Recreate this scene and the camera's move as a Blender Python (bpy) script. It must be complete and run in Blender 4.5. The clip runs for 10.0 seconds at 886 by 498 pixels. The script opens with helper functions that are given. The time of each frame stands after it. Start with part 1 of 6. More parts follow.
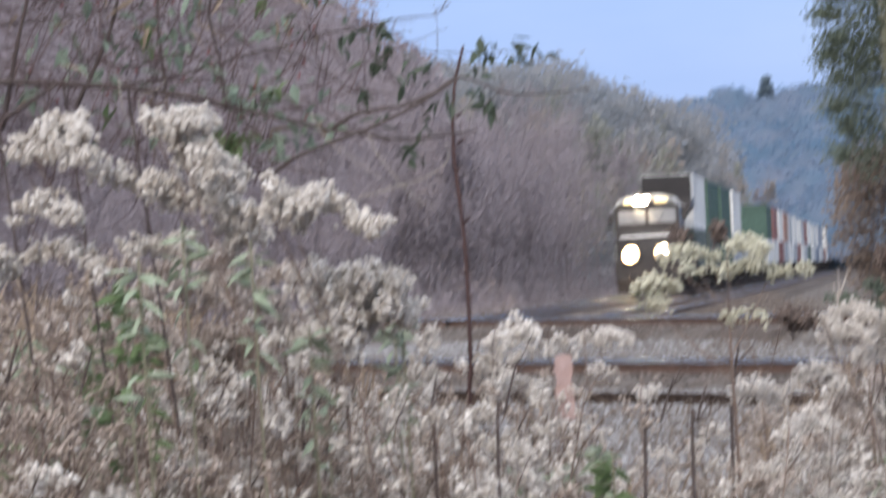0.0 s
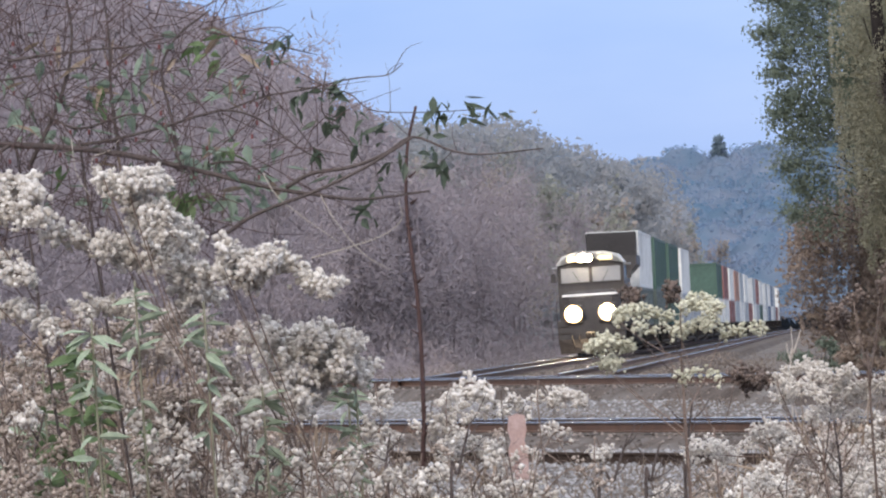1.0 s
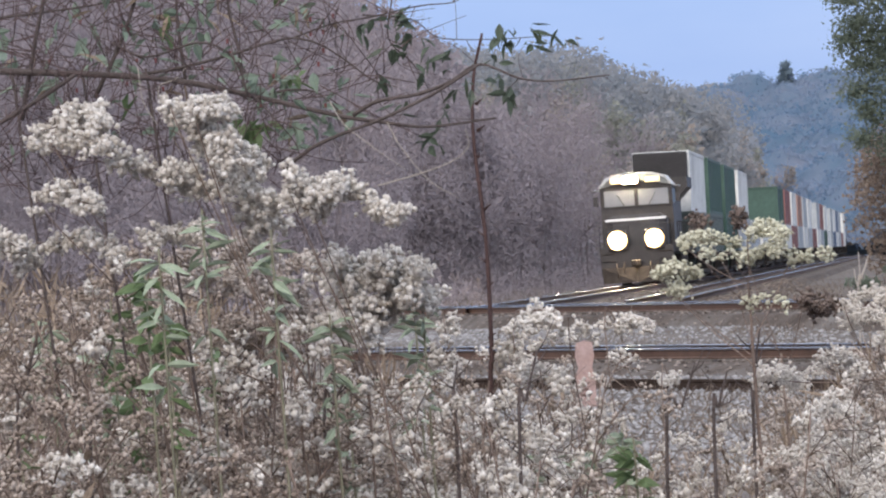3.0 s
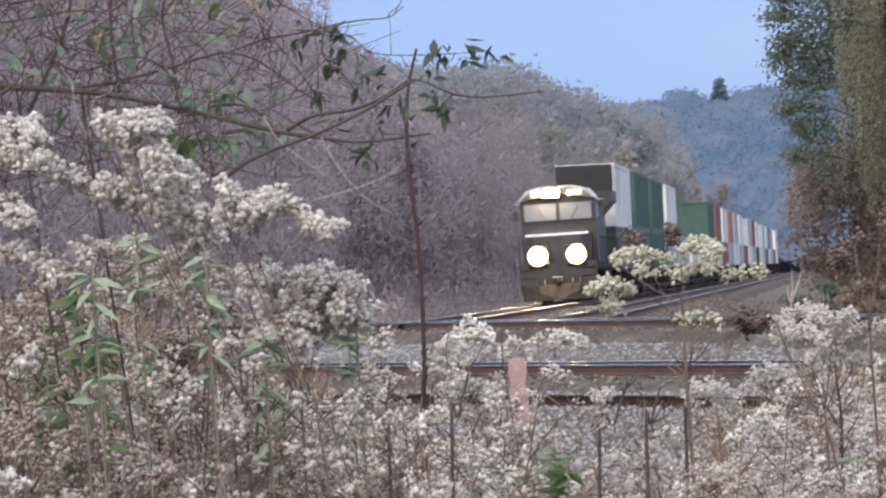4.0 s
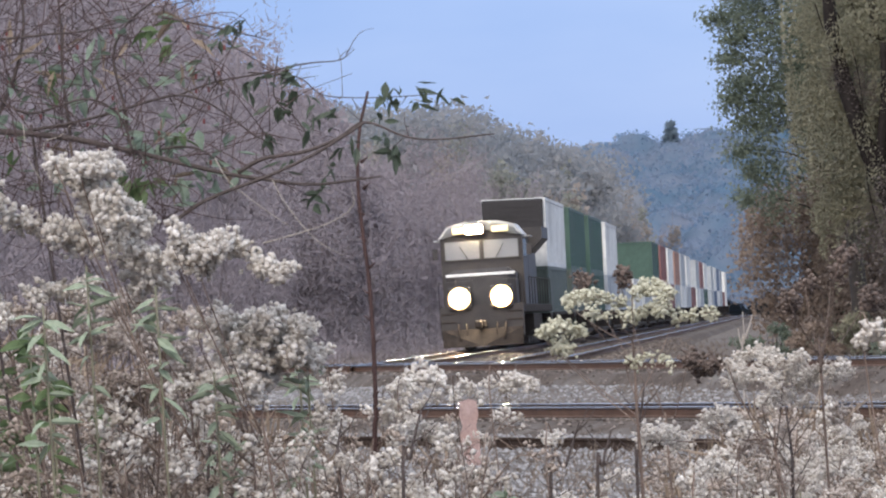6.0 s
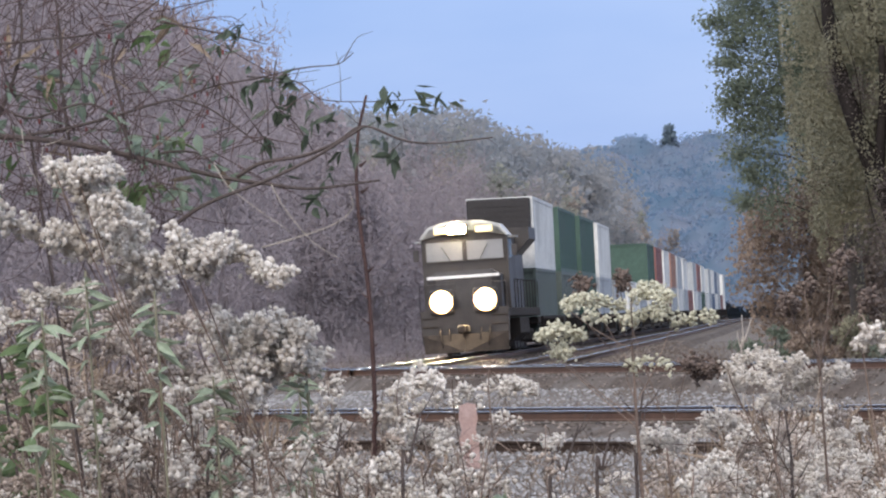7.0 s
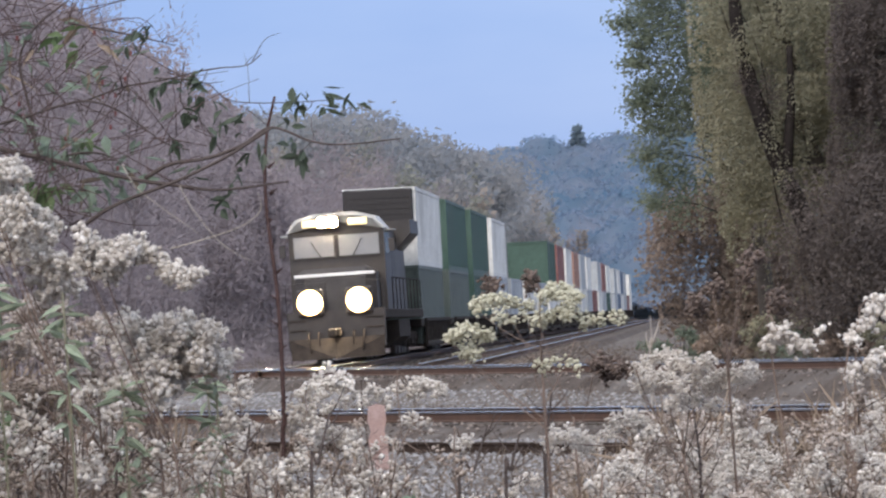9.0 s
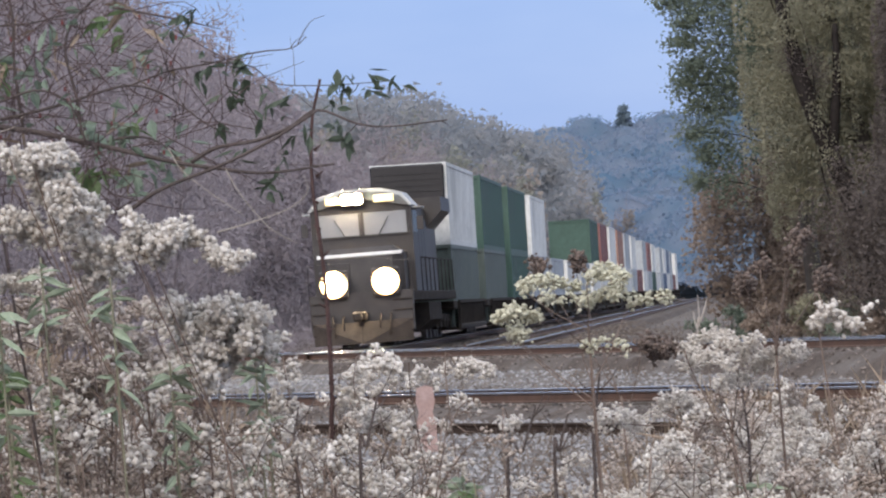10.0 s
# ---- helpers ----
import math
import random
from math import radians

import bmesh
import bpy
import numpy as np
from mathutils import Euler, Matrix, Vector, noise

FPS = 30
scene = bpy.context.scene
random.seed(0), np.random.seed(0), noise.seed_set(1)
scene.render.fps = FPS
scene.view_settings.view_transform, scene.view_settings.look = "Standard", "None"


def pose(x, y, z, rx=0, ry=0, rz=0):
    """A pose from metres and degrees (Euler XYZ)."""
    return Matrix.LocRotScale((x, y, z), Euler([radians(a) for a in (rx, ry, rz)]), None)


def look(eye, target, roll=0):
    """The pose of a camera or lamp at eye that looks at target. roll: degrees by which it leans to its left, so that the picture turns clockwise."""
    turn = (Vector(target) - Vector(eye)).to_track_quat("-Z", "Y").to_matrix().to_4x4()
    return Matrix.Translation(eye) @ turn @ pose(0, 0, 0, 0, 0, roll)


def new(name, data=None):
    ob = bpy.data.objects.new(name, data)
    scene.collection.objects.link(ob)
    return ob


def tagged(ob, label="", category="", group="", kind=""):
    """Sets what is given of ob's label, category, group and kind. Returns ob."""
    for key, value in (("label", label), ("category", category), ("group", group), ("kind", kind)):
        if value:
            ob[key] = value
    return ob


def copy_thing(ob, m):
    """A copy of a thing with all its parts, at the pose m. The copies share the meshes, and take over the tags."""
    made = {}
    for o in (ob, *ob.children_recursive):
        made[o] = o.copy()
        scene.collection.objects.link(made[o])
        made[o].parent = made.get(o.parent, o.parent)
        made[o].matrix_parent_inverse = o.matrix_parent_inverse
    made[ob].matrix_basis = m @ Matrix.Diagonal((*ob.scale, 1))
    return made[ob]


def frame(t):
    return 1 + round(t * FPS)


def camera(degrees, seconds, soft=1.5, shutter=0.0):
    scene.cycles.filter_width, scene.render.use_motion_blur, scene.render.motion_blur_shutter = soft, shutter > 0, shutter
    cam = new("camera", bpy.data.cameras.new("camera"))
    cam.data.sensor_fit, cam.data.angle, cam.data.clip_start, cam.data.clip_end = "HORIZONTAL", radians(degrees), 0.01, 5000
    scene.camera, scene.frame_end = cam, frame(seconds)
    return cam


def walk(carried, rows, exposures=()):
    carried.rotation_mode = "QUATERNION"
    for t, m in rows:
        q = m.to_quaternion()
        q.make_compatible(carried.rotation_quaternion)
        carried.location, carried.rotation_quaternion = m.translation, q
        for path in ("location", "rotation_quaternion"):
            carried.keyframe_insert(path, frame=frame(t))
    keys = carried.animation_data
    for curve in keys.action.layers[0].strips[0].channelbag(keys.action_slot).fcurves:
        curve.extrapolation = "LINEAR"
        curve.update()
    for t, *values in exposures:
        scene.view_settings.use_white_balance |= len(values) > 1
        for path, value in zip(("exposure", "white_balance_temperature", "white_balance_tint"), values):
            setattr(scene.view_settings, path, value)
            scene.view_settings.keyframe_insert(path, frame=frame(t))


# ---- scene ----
# A freight train seen through autumn weeds with a long lens, on an overcast day.
EYE = Vector((0.0, 0.0, 1.7))
cam = camera(10.0, 10.0, soft=2.2, shutter=0.5)

# seconds, bearing and elevation in thousandths, lean in degrees
VIEWS = (
    (0.0, -27.98, 5.35, -2.19),
    (0.1, -24.84, 11.70, -2.19),
    (0.2, -21.80, 15.16, -2.19),
    (0.3, -20.22, 15.86, -2.13),
    (0.5, -19.40, 15.96, -2.09),
    (1.0, -18.27, 16.84, -2.33),
    (1.5, -23.07, 9.98, -2.26),
    (2.0, -28.75, 6.82, -2.67),
    (2.2, -32.58, 5.47, -2.54),
    (3.3, -31.25, 2.54, -2.52),
    (3.5, -27.68, 2.11, -2.45),
    (4.0, -18.83, 5.54, -2.29),
    (4.5, -12.87, 9.07, -2.41),
    (5.0, -9.46, 12.28, -2.36),
    (5.5, -8.59, 13.35, -2.26),
    (7.0, -8.64, 14.29, -2.42),
    (7.5, -2.70, 22.45, -2.41),
    (8.0, 12.48, 22.20, -2.38),
    (8.5, 18.15, 17.72, -2.53),
    (9.0, 9.41, 13.73, -2.52),
    (9.5, 4.57, 10.83, -2.71),
    (10.0, -0.01, 10.48, -3.02),
)


def aim(bearing, elevation, d):
    """The place d metres away at that bearing and elevation (thousandths)."""
    return Vector((bearing * d / 1000, d, EYE.z + elevation * d / 1000))


walk(cam, [(t, look(EYE, aim(b, e, 100.0), lean)) for t, b, e, lean in VIEWS], [(0.0, 0.24), (1.0, 0.22), (1.6, 0.11), (2.2, 0.1), (3.3, 0.15), (4.0, 0.16), (5.5, 0.13), (7.5, 0.12), (8.0, 0.07), (10.0, 0.06)])

# ---- world and sun ----
world = bpy.data.worlds.new("overcast_sky")
scene.world = world
world.use_nodes = True
wn, wl = world.node_tree.nodes, world.node_tree.links
sky = wn.new("ShaderNodeTexSky")
sky.sky_type = "NISHITA"
sky.sun_disc = False
sky.sun_elevation, sky.sun_rotation = radians(31), radians(197)
sky.air_density, sky.dust_density, sky.ozone_density = 1.0, 1.5, 3.0
cloud_noise = wn.new("ShaderNodeTexNoise")
cloud_noise.inputs["Scale"].default_value = 9.0
cloud_noise.inputs["Detail"].default_value = 6.0
wmap = wn.new("ShaderNodeMapping")
wmap.inputs["Scale"].default_value = (1.0, 1.0, 4.0)
wco = wn.new("ShaderNodeTexCoord")
wl.new(wco.outputs["Generated"], wmap.inputs["Vector"])
wl.new(wmap.outputs["Vector"], cloud_noise.inputs["Vector"])
wramp = wn.new("ShaderNodeValToRGB")
wramp.color_ramp.elements[0].position, wramp.color_ramp.elements[1].position = 0.35, 0.7
wramp.color_ramp.elements[0].color = (2.5, 3.8, 7.45, 1)
wramp.color_ramp.elements[1].color = (3.3, 4.5, 7.9, 1)
wl.new(cloud_noise.outputs["Fac"], wramp.inputs["Fac"])
wmix = wn.new("ShaderNodeMixRGB")
wmix.inputs["Fac"].default_value = 0.8
wl.new(sky.outputs["Color"], wmix.inputs["Color1"])
# the overcast is brighter and whiter overhead than at the horizon
wsep = wn.new("ShaderNodeSeparateXYZ")
wl.new(wco.outputs["Generated"], wsep.inputs["Vector"])
wup = wn.new("ShaderNodeMapRange")
wup.interpolation_type = "SMOOTHSTEP"
wup.inputs["From Min"].default_value, wup.inputs["From Max"].default_value = 0.08, 0.7
wl.new(wsep.outputs["Z"], wup.inputs["Value"])
wdome = wn.new("ShaderNodeMixRGB")
wdome.inputs["Color2"].default_value = (16.0, 17.2, 19.6, 1)
wl.new(wup.outputs["Result"], wdome.inputs["Fac"])
wl.new(wramp.outputs["Color"], wdome.inputs["Color1"])
wl.new(wdome.outputs["Color"], wmix.inputs["Color2"])
wl.new(wmix.outputs["Color"], wn["Background"].inputs["Color"])
wn["Background"].inputs["Strength"].default_value = 0.12

sun_data = bpy.data.lights.new("sun", "SUN")
sun_data.energy, sun_data.angle, sun_data.color = 2.5, radians(30), (1.0, 0.93, 0.85)
sun = new("sun", sun_data)
sun.matrix_world = look((0, 0, 50), (0.25, 0.8, 49.5))


# ---- materials ----
def material(name, low, high, rough=0.85, scale=8.0, metal=0.0, bump=0.3, fine=60.0, per_object=0.0, per_island=0.0,
             translucent=0.0, spec=0.3, stain=None, stain_at=0.6):
    """A two-scale noise material between two base colours, with relief; optional variation per object or island."""
    m = bpy.data.materials.new(name)
    m.use_nodes = True
    n, l = m.node_tree.nodes, m.node_tree.links
    bsdf = n["Principled BSDF"]
    co = n.new("ShaderNodeTexCoord")
    a, b = n.new("ShaderNodeTexNoise"), n.new("ShaderNodeTexNoise")
    a.inputs["Scale"].default_value, a.inputs["Detail"].default_value = scale, 5.0
    b.inputs["Scale"].default_value, b.inputs["Detail"].default_value = fine, 3.0
    l.new(co.outputs["Object"], a.inputs["Vector"])
    l.new(co.outputs["Object"], b.inputs["Vector"])
    add = n.new("ShaderNodeMath")
    add.operation = "MULTIPLY_ADD"
    add.inputs[1].default_value = 0.5
    l.new(b.outputs["Fac"], add.inputs[0])
    half = n.new("ShaderNodeMath")
    half.operation = "MULTIPLY"
    half.inputs[1].default_value = 0.5
    l.new(a.outputs["Fac"], half.inputs[0])
    l.new(half.outputs[0], add.inputs[2])
    last = add.outputs[0]
    for amount, node, socket in ((per_object, "ShaderNodeObjectInfo", "Random"), (per_island, "ShaderNodeNewGeometry", "Random Per Island")):
        if amount:
            info = n.new(node)
            mad = n.new("ShaderNodeMath")
            mad.operation = "MULTIPLY_ADD"
            mad.inputs[1].default_value = amount
            l.new(info.outputs[socket], mad.inputs[0])
            sub = n.new("ShaderNodeMath")
            sub.operation = "SUBTRACT"
            sub.inputs[1].default_value = amount / 2
            l.new(last, sub.inputs[0])
            l.new(sub.outputs[0], mad.inputs[2])
            last = mad.outputs[0]
    ramp = n.new("ShaderNodeValToRGB")
    ramp.color_ramp.elements[0].position, ramp.color_ramp.elements[1].position = 0.3, 0.7
    ramp.color_ramp.elements[0].color, ramp.color_ramp.elements[1].color = (*low, 1), (*high, 1)
    l.new(last, ramp.inputs["Fac"])
    colour = ramp.outputs["Color"]
    if stain:
        s = n.new("ShaderNodeTexNoise")
        s.inputs["Scale"].default_value, s.inputs["Detail"].default_value = scale * 0.35, 6.0
        l.new(co.outputs["Object"], s.inputs["Vector"])
        sr = n.new("ShaderNodeValToRGB")
        sr.color_ramp.elements[0].position, sr.color_ramp.elements[1].position = stain_at - 0.08, stain_at + 0.08
        l.new(s.outputs["Fac"], sr.inputs["Fac"])
        mix = n.new("ShaderNodeMixRGB")
        mix.inputs["Color2"].default_value = (*stain, 1)
        l.new(sr.outputs["Color"], mix.inputs["Fac"])
        l.new(colour, mix.inputs["Color1"])
        colour = mix.outputs["Color"]
    l.new(colour, bsdf.inputs["Base Color"])
    bsdf.inputs["Roughness"].default_value, bsdf.inputs["Metallic"].default_value = rough, metal
    bsdf.inputs["Specular IOR Level"].default_value = spec
    if bump:
        bp = n.new("ShaderNodeBump")
        bp.inputs["Strength"].default_value, bp.inputs["Distance"].default_value = bump, 0.02
        l.new(add.outputs[0], bp.inputs["Height"])
        l.new(bp.outputs["Normal"], bsdf.inputs["Normal"])
    if translucent:
        tr = n.new("ShaderNodeBsdfTranslucent")
        l.new(colour, tr.inputs["Color"])
        ms = n.new("ShaderNodeMixShader")
        ms.inputs["Fac"].default_value = translucent
        l.new(bsdf.outputs["BSDF"], ms.inputs[1])
        l.new(tr.outputs["BSDF"], ms.inputs[2])
        l.new(ms.outputs["Shader"], n["Material Output"].inputs["Surface"])
    return m


def glowing(name, colour, strength):
    m = bpy.data.materials.new(name)
    m.use_nodes = True
    b = m.node_tree.nodes["Principled BSDF"]
    b.inputs["Base Color"].default_value = (*colour, 1)
    b.inputs["Emission Color"].default_value = (*colour, 1)
    b.inputs["Emission Strength"].default_value = strength
    return m


GROUND = material("dirt_and_gravel", (0.065, 0.054, 0.047), (0.165, 0.142, 0.13), scale=0.35, fine=14, bump=0.9, stain=(0.085, 0.065, 0.05), stain_at=0.55, spec=0.04)
BALLAST = material("ballast_gravel", (0.11, 0.096, 0.09), (0.265, 0.24, 0.228), scale=3, fine=22, bump=1.0, stain=(0.17, 0.13, 0.1), stain_at=0.6, spec=0.04)
DIRT = material("brown_bank_dirt", (0.04, 0.031, 0.026), (0.11, 0.088, 0.075), scale=1.6, fine=16, bump=1.0, stain=(0.13, 0.115, 0.105), stain_at=0.58, spec=0.04)
BROWNSTONE = material("dirty_brown_stone", (0.045, 0.035, 0.03), (0.2, 0.165, 0.145), scale=9, per_island=0.7, bump=0.4, spec=0.04)
STONE = material("ballast_stone", (0.12, 0.113, 0.113), (0.28, 0.268, 0.265), scale=9, per_island=0.45, bump=0.4, spec=0.04)
RAIL = material("rusty_rail_side", (0.06, 0.035, 0.025), (0.14, 0.08, 0.055), rough=0.7, scale=4, metal=0.3)
RAILTOP = material("worn_rail_head", (0.45, 0.46, 0.5), (0.62, 0.63, 0.66), rough=0.2, scale=2, metal=1.0, bump=0.03)
TIE = material("creosoted_tie", (0.035, 0.028, 0.024), (0.1, 0.08, 0.065), scale=5, per_object=0.4, bump=0.8)
BLACK = material("black_loco_paint", (0.03, 0.027, 0.027), (0.075, 0.066, 0.062), rough=0.42, scale=1.5, bump=0.08, stain=(0.06, 0.05, 0.042), stain_at=0.63, spec=0.2)
GREYPAINT = material("grey_cab_paint", (0.35, 0.35, 0.35), (0.55, 0.54, 0.52), rough=0.45, scale=2, bump=0.08, stain=(0.2, 0.17, 0.14))
WHITEPAINT = material("white_stripe_paint", (0.62, 0.6, 0.57), (0.82, 0.8, 0.77), rough=0.45, scale=3, bump=0.05)
UNDER = material("grimy_running_gear", (0.02, 0.018, 0.017), (0.075, 0.06, 0.05), rough=0.8, scale=3, bump=0.5, spec=0.06)
WHEEL = material("steel_wheel", (0.09, 0.075, 0.065), (0.2, 0.17, 0.15), rough=0.5, scale=3, metal=0.6, bump=0.1)
# the grey base colour stands in for glare on the cab glass
PANE = material("pale_glare_cab_glass", (0.17, 0.17, 0.17), (0.26, 0.26, 0.255), rough=0.12, scale=1, bump=0.0, spec=1.0)
LAMP = glowing("burning_headlamp", (1.0, 0.82, 0.55), 800.0)
# warm halo around a burning lamp, made as a glowing surface
LAMPHALO = glowing("reflector_halo_glow", (1.0, 0.66, 0.3), 3.0)
NUMBERLIT = glowing("lit_number_board", (1.0, 0.82, 0.45), 0.55)
TRUNKDARK = material("dark_trunk_bark", (0.012, 0.01, 0.01), (0.036, 0.03, 0.027), scale=4, bump=1.0, fine=30, spec=0.03)
BARK = material("grey_brown_bark", (0.03, 0.025, 0.022), (0.09, 0.075, 0.065), scale=4, bump=1.0, fine=30)
TWIG = material("dark_twig_bark", (0.04, 0.03, 0.027), (0.11, 0.085, 0.078), scale=20, fine=200, bump=0.4)
REDSTICK = material("red_brown_cane", (0.035, 0.02, 0.019), (0.085, 0.047, 0.042), scale=14, fine=160, bump=0.4)
PALETWIG = material("pale_dead_twig", (0.28, 0.24, 0.2), (0.45, 0.4, 0.35), scale=20, fine=200, bump=0.4)
STEM = material("dry_brown_stem", (0.085, 0.06, 0.05), (0.2, 0.145, 0.115), scale=15, fine=150, per_object=0.4, bump=0.3)
FLUFF = material("white_seed_fluff", (0.5, 0.445, 0.39), (0.86, 0.81, 0.755), scale=30, fine=120, per_island=0.3, per_object=0.12, translucent=0.4, bump=0, spec=0.1)
WHITEFLUFF = material("clean_white_seed_fluff", (0.5, 0.445, 0.39), (0.84, 0.795, 0.745), scale=30, fine=120, per_island=0.35, translucent=0.45, bump=0, spec=0.1)
DULLFLUFF = material("oat_coloured_seed_fluff", (0.34, 0.28, 0.24), (0.66, 0.58, 0.52), scale=30, fine=120, per_island=0.35, per_object=0.15, translucent=0.3, bump=0, spec=0.1)
CREAM = material("cream_seed_head", (0.4, 0.38, 0.28), (0.64, 0.61, 0.48), scale=30, fine=150, per_island=0.3, translucent=0.2, bump=0, spec=0.1)
GRASSDRY = material("dead_grass", (0.08, 0.06, 0.048), (0.19, 0.15, 0.12), scale=0.6, fine=12, per_island=0.5, translucent=0.25, bump=0)
TAN = material("dull_tan_seed_tuft", (0.25, 0.195, 0.16), (0.5, 0.42, 0.36), scale=30, fine=120, per_island=0.4, translucent=0.25, bump=0, spec=0.1)
DRYHEAD = material("dark_dried_head", (0.06, 0.044, 0.037), (0.16, 0.118, 0.098), scale=30, fine=120, per_island=0.4, bump=0.2)
DRYLEAF = material("dry_brown_leaf", (0.12, 0.085, 0.06), (0.3, 0.23, 0.17), scale=12, fine=90, per_island=0.5, translucent=0.2, bump=0.1)
GREENLEAF = material("dark_green_leaf", (0.036, 0.048, 0.034), (0.08, 0.1, 0.066), rough=0.5, scale=10, fine=80, per_island=0.5, translucent=0.25, bump=0.1)
DULLLEAF = material("faded_green_leaf", (0.11, 0.145, 0.11), (0.2, 0.245, 0.18), rough=0.6, scale=10, fine=80, per_island=0.5, translucent=0.25, bump=0.1)
LIMELEAF = material("yellow_green_leaf", (0.07, 0.105, 0.045), (0.14, 0.19, 0.085), rough=0.55, scale=10, fine=80, per_island=0.5, translucent=0.3, bump=0.1)
PALELEAF = material("pale_green_leaf", (0.18, 0.22, 0.15), (0.31, 0.35, 0.25), rough=0.55, scale=10, fine=80, per_island=0.4, translucent=0.2, bump=0.1)
BERRY = material("red_berry", (0.1, 0.03, 0.028), (0.17, 0.05, 0.045), rough=0.35, scale=20, bump=0.0, per_island=0.4)
PINK = material("faded_pink_plastic", (0.24, 0.16, 0.145), (0.38, 0.27, 0.245), rough=0.6, scale=20, fine=90, bump=0.1, stain=(0.3, 0.19, 0.16))
GALV = material("galvanised_steel", (0.24, 0.25, 0.27), (0.38, 0.39, 0.41), rough=0.45, scale=3, metal=0.2, bump=0.1)
VINE = material("olive_vine_leaf", (0.17, 0.165, 0.12), (0.4, 0.37, 0.26), scale=0.7, fine=20, per_island=0.15, translucent=0.5, bump=0)
OAKLEAF = material("dull_green_tree_leaf", (0.12, 0.145, 0.115), (0.22, 0.25, 0.185), scale=0.8, fine=20, per_island=0.1, translucent=0.5, bump=0)
RUSTLEAF = material("russet_brown_leaf", (0.2, 0.15, 0.12), (0.34, 0.265, 0.21), scale=0.8, fine=20, per_island=0.5, translucent=0.4, bump=0)
DARKVINE = material("dark_dead_vine", (0.09, 0.074, 0.068), (0.17, 0.14, 0.125), scale=0.8, fine=8, per_island=0.12, bump=0, translucent=0.5)
# grey of bare twigs, lightened to take in some haze
WOODGREY = material("bare_wood_twigs", (0.225, 0.19, 0.2), (0.33, 0.285, 0.3), scale=0.2, fine=4, per_island=0.3, bump=0, translucent=0.4)
WOODOLIVE = material("late_autumn_leaves", (0.2, 0.205, 0.175), (0.3, 0.295, 0.25), scale=0.2, fine=4, per_island=0.3, bump=0, translucent=0.45)
WOODOCHRE = material("ochre_autumn_leaves", (0.25, 0.215, 0.19), (0.36, 0.31, 0.27), scale=0.2, fine=4, per_island=0.3, bump=0, translucent=0.45)
CONIFER = material("dark_conifer_needles", (0.1, 0.14, 0.17), (0.16, 0.2, 0.23), scale=0.3, fine=4, bump=0, translucent=0.4)
REDTWIG = material("reddish_fine_twigs", (0.05, 0.032, 0.031), (0.12, 0.078, 0.072), scale=20, fine=200, bump=0.3)
OLDRAIL = material("old_rusted_rail", (0.025, 0.018, 0.015), (0.065, 0.045, 0.035), rough=0.9, scale=6, bump=0.6, spec=0.04)
# distance haze is put into these three colours, paler and bluer than leaves
MISTWOOD = material("mist_tinted_ridge_leaves", (0.185, 0.215, 0.25), (0.335, 0.31, 0.29), scale=0.09, fine=0.5, per_island=0.04, bump=0, translucent=0.5)
HAZETAN = material("haze_greyed_tan_foliage", (0.2, 0.24, 0.29), (0.35, 0.335, 0.34), scale=0.04, fine=0.2, per_island=0.08, bump=0, translucent=0.5)
HAZEGREEN = material("haze_blued_hill_foliage", (0.085, 0.175, 0.265), (0.25, 0.27, 0.335), scale=0.03, fine=0.16, per_island=0.06, bump=0, translucent=0.5)


def paint(name, c):
    dark = tuple(v * 0.6 for v in c)
    return material(name, dark, c, rough=0.5, scale=0.7, fine=6, bump=0.06, stain=tuple(v * 0.5 + 0.03 for v in c), stain_at=0.66)


BOX_PAINT = {
    "white": paint("white_container_paint", (0.72, 0.71, 0.68)),
    "green": paint("green_container_paint", (0.06, 0.11, 0.085)),
    "grey": paint("grey_container_paint", (0.42, 0.44, 0.46)),
    "greygreen": paint("faded_green_container_paint", (0.12, 0.14, 0.12)),
    "red": paint("red_container_paint", (0.25, 0.11, 0.1)),
    "orange": paint("orange_container_paint", (0.36, 0.2, 0.15)),
    "blue": paint("blue_container_paint", (0.12, 0.16, 0.24)),
    "dark": paint("dark_container_paint", (0.03, 0.026, 0.026)),
}


# ---- mesh helpers ----
def _icosahedron():
    g = (1 + 5 ** 0.5) / 2
    v = np.array([p for a in (-1, 1) for b in (-g, g) for p in ((0, a, b), (a, b, 0), (b, 0, a))], dtype=float)
    f = []
    for i in range(12):
        for j in range(i + 1, 12):
            for k in range(j + 1, 12):
                if all(abs(np.linalg.norm(v[p] - v[q]) - 2) < 0.01 for p, q in ((i, j), (j, k), (i, k))):
                    out = np.dot(np.cross(v[j] - v[i], v[k] - v[i]), v[i] + v[j] + v[k]) > 0
                    f.append((i, j, k) if out else (i, k, j))
    return v / np.linalg.norm(v[0]), np.array(f)


ICO_V, ICO_F = _icosahedron()
OCTA_V = np.array([(1, 0, 0), (-1, 0, 0), (0, 1, 0), (0, -1, 0), (0, 0, 1), (0, 0, -1)], dtype=float)
OCTA_F = np.array([(0, 2, 4), (2, 1, 4), (1, 3, 4), (3, 0, 4), (2, 0, 5), (1, 2, 5), (3, 1, 5), (0, 3, 5)])


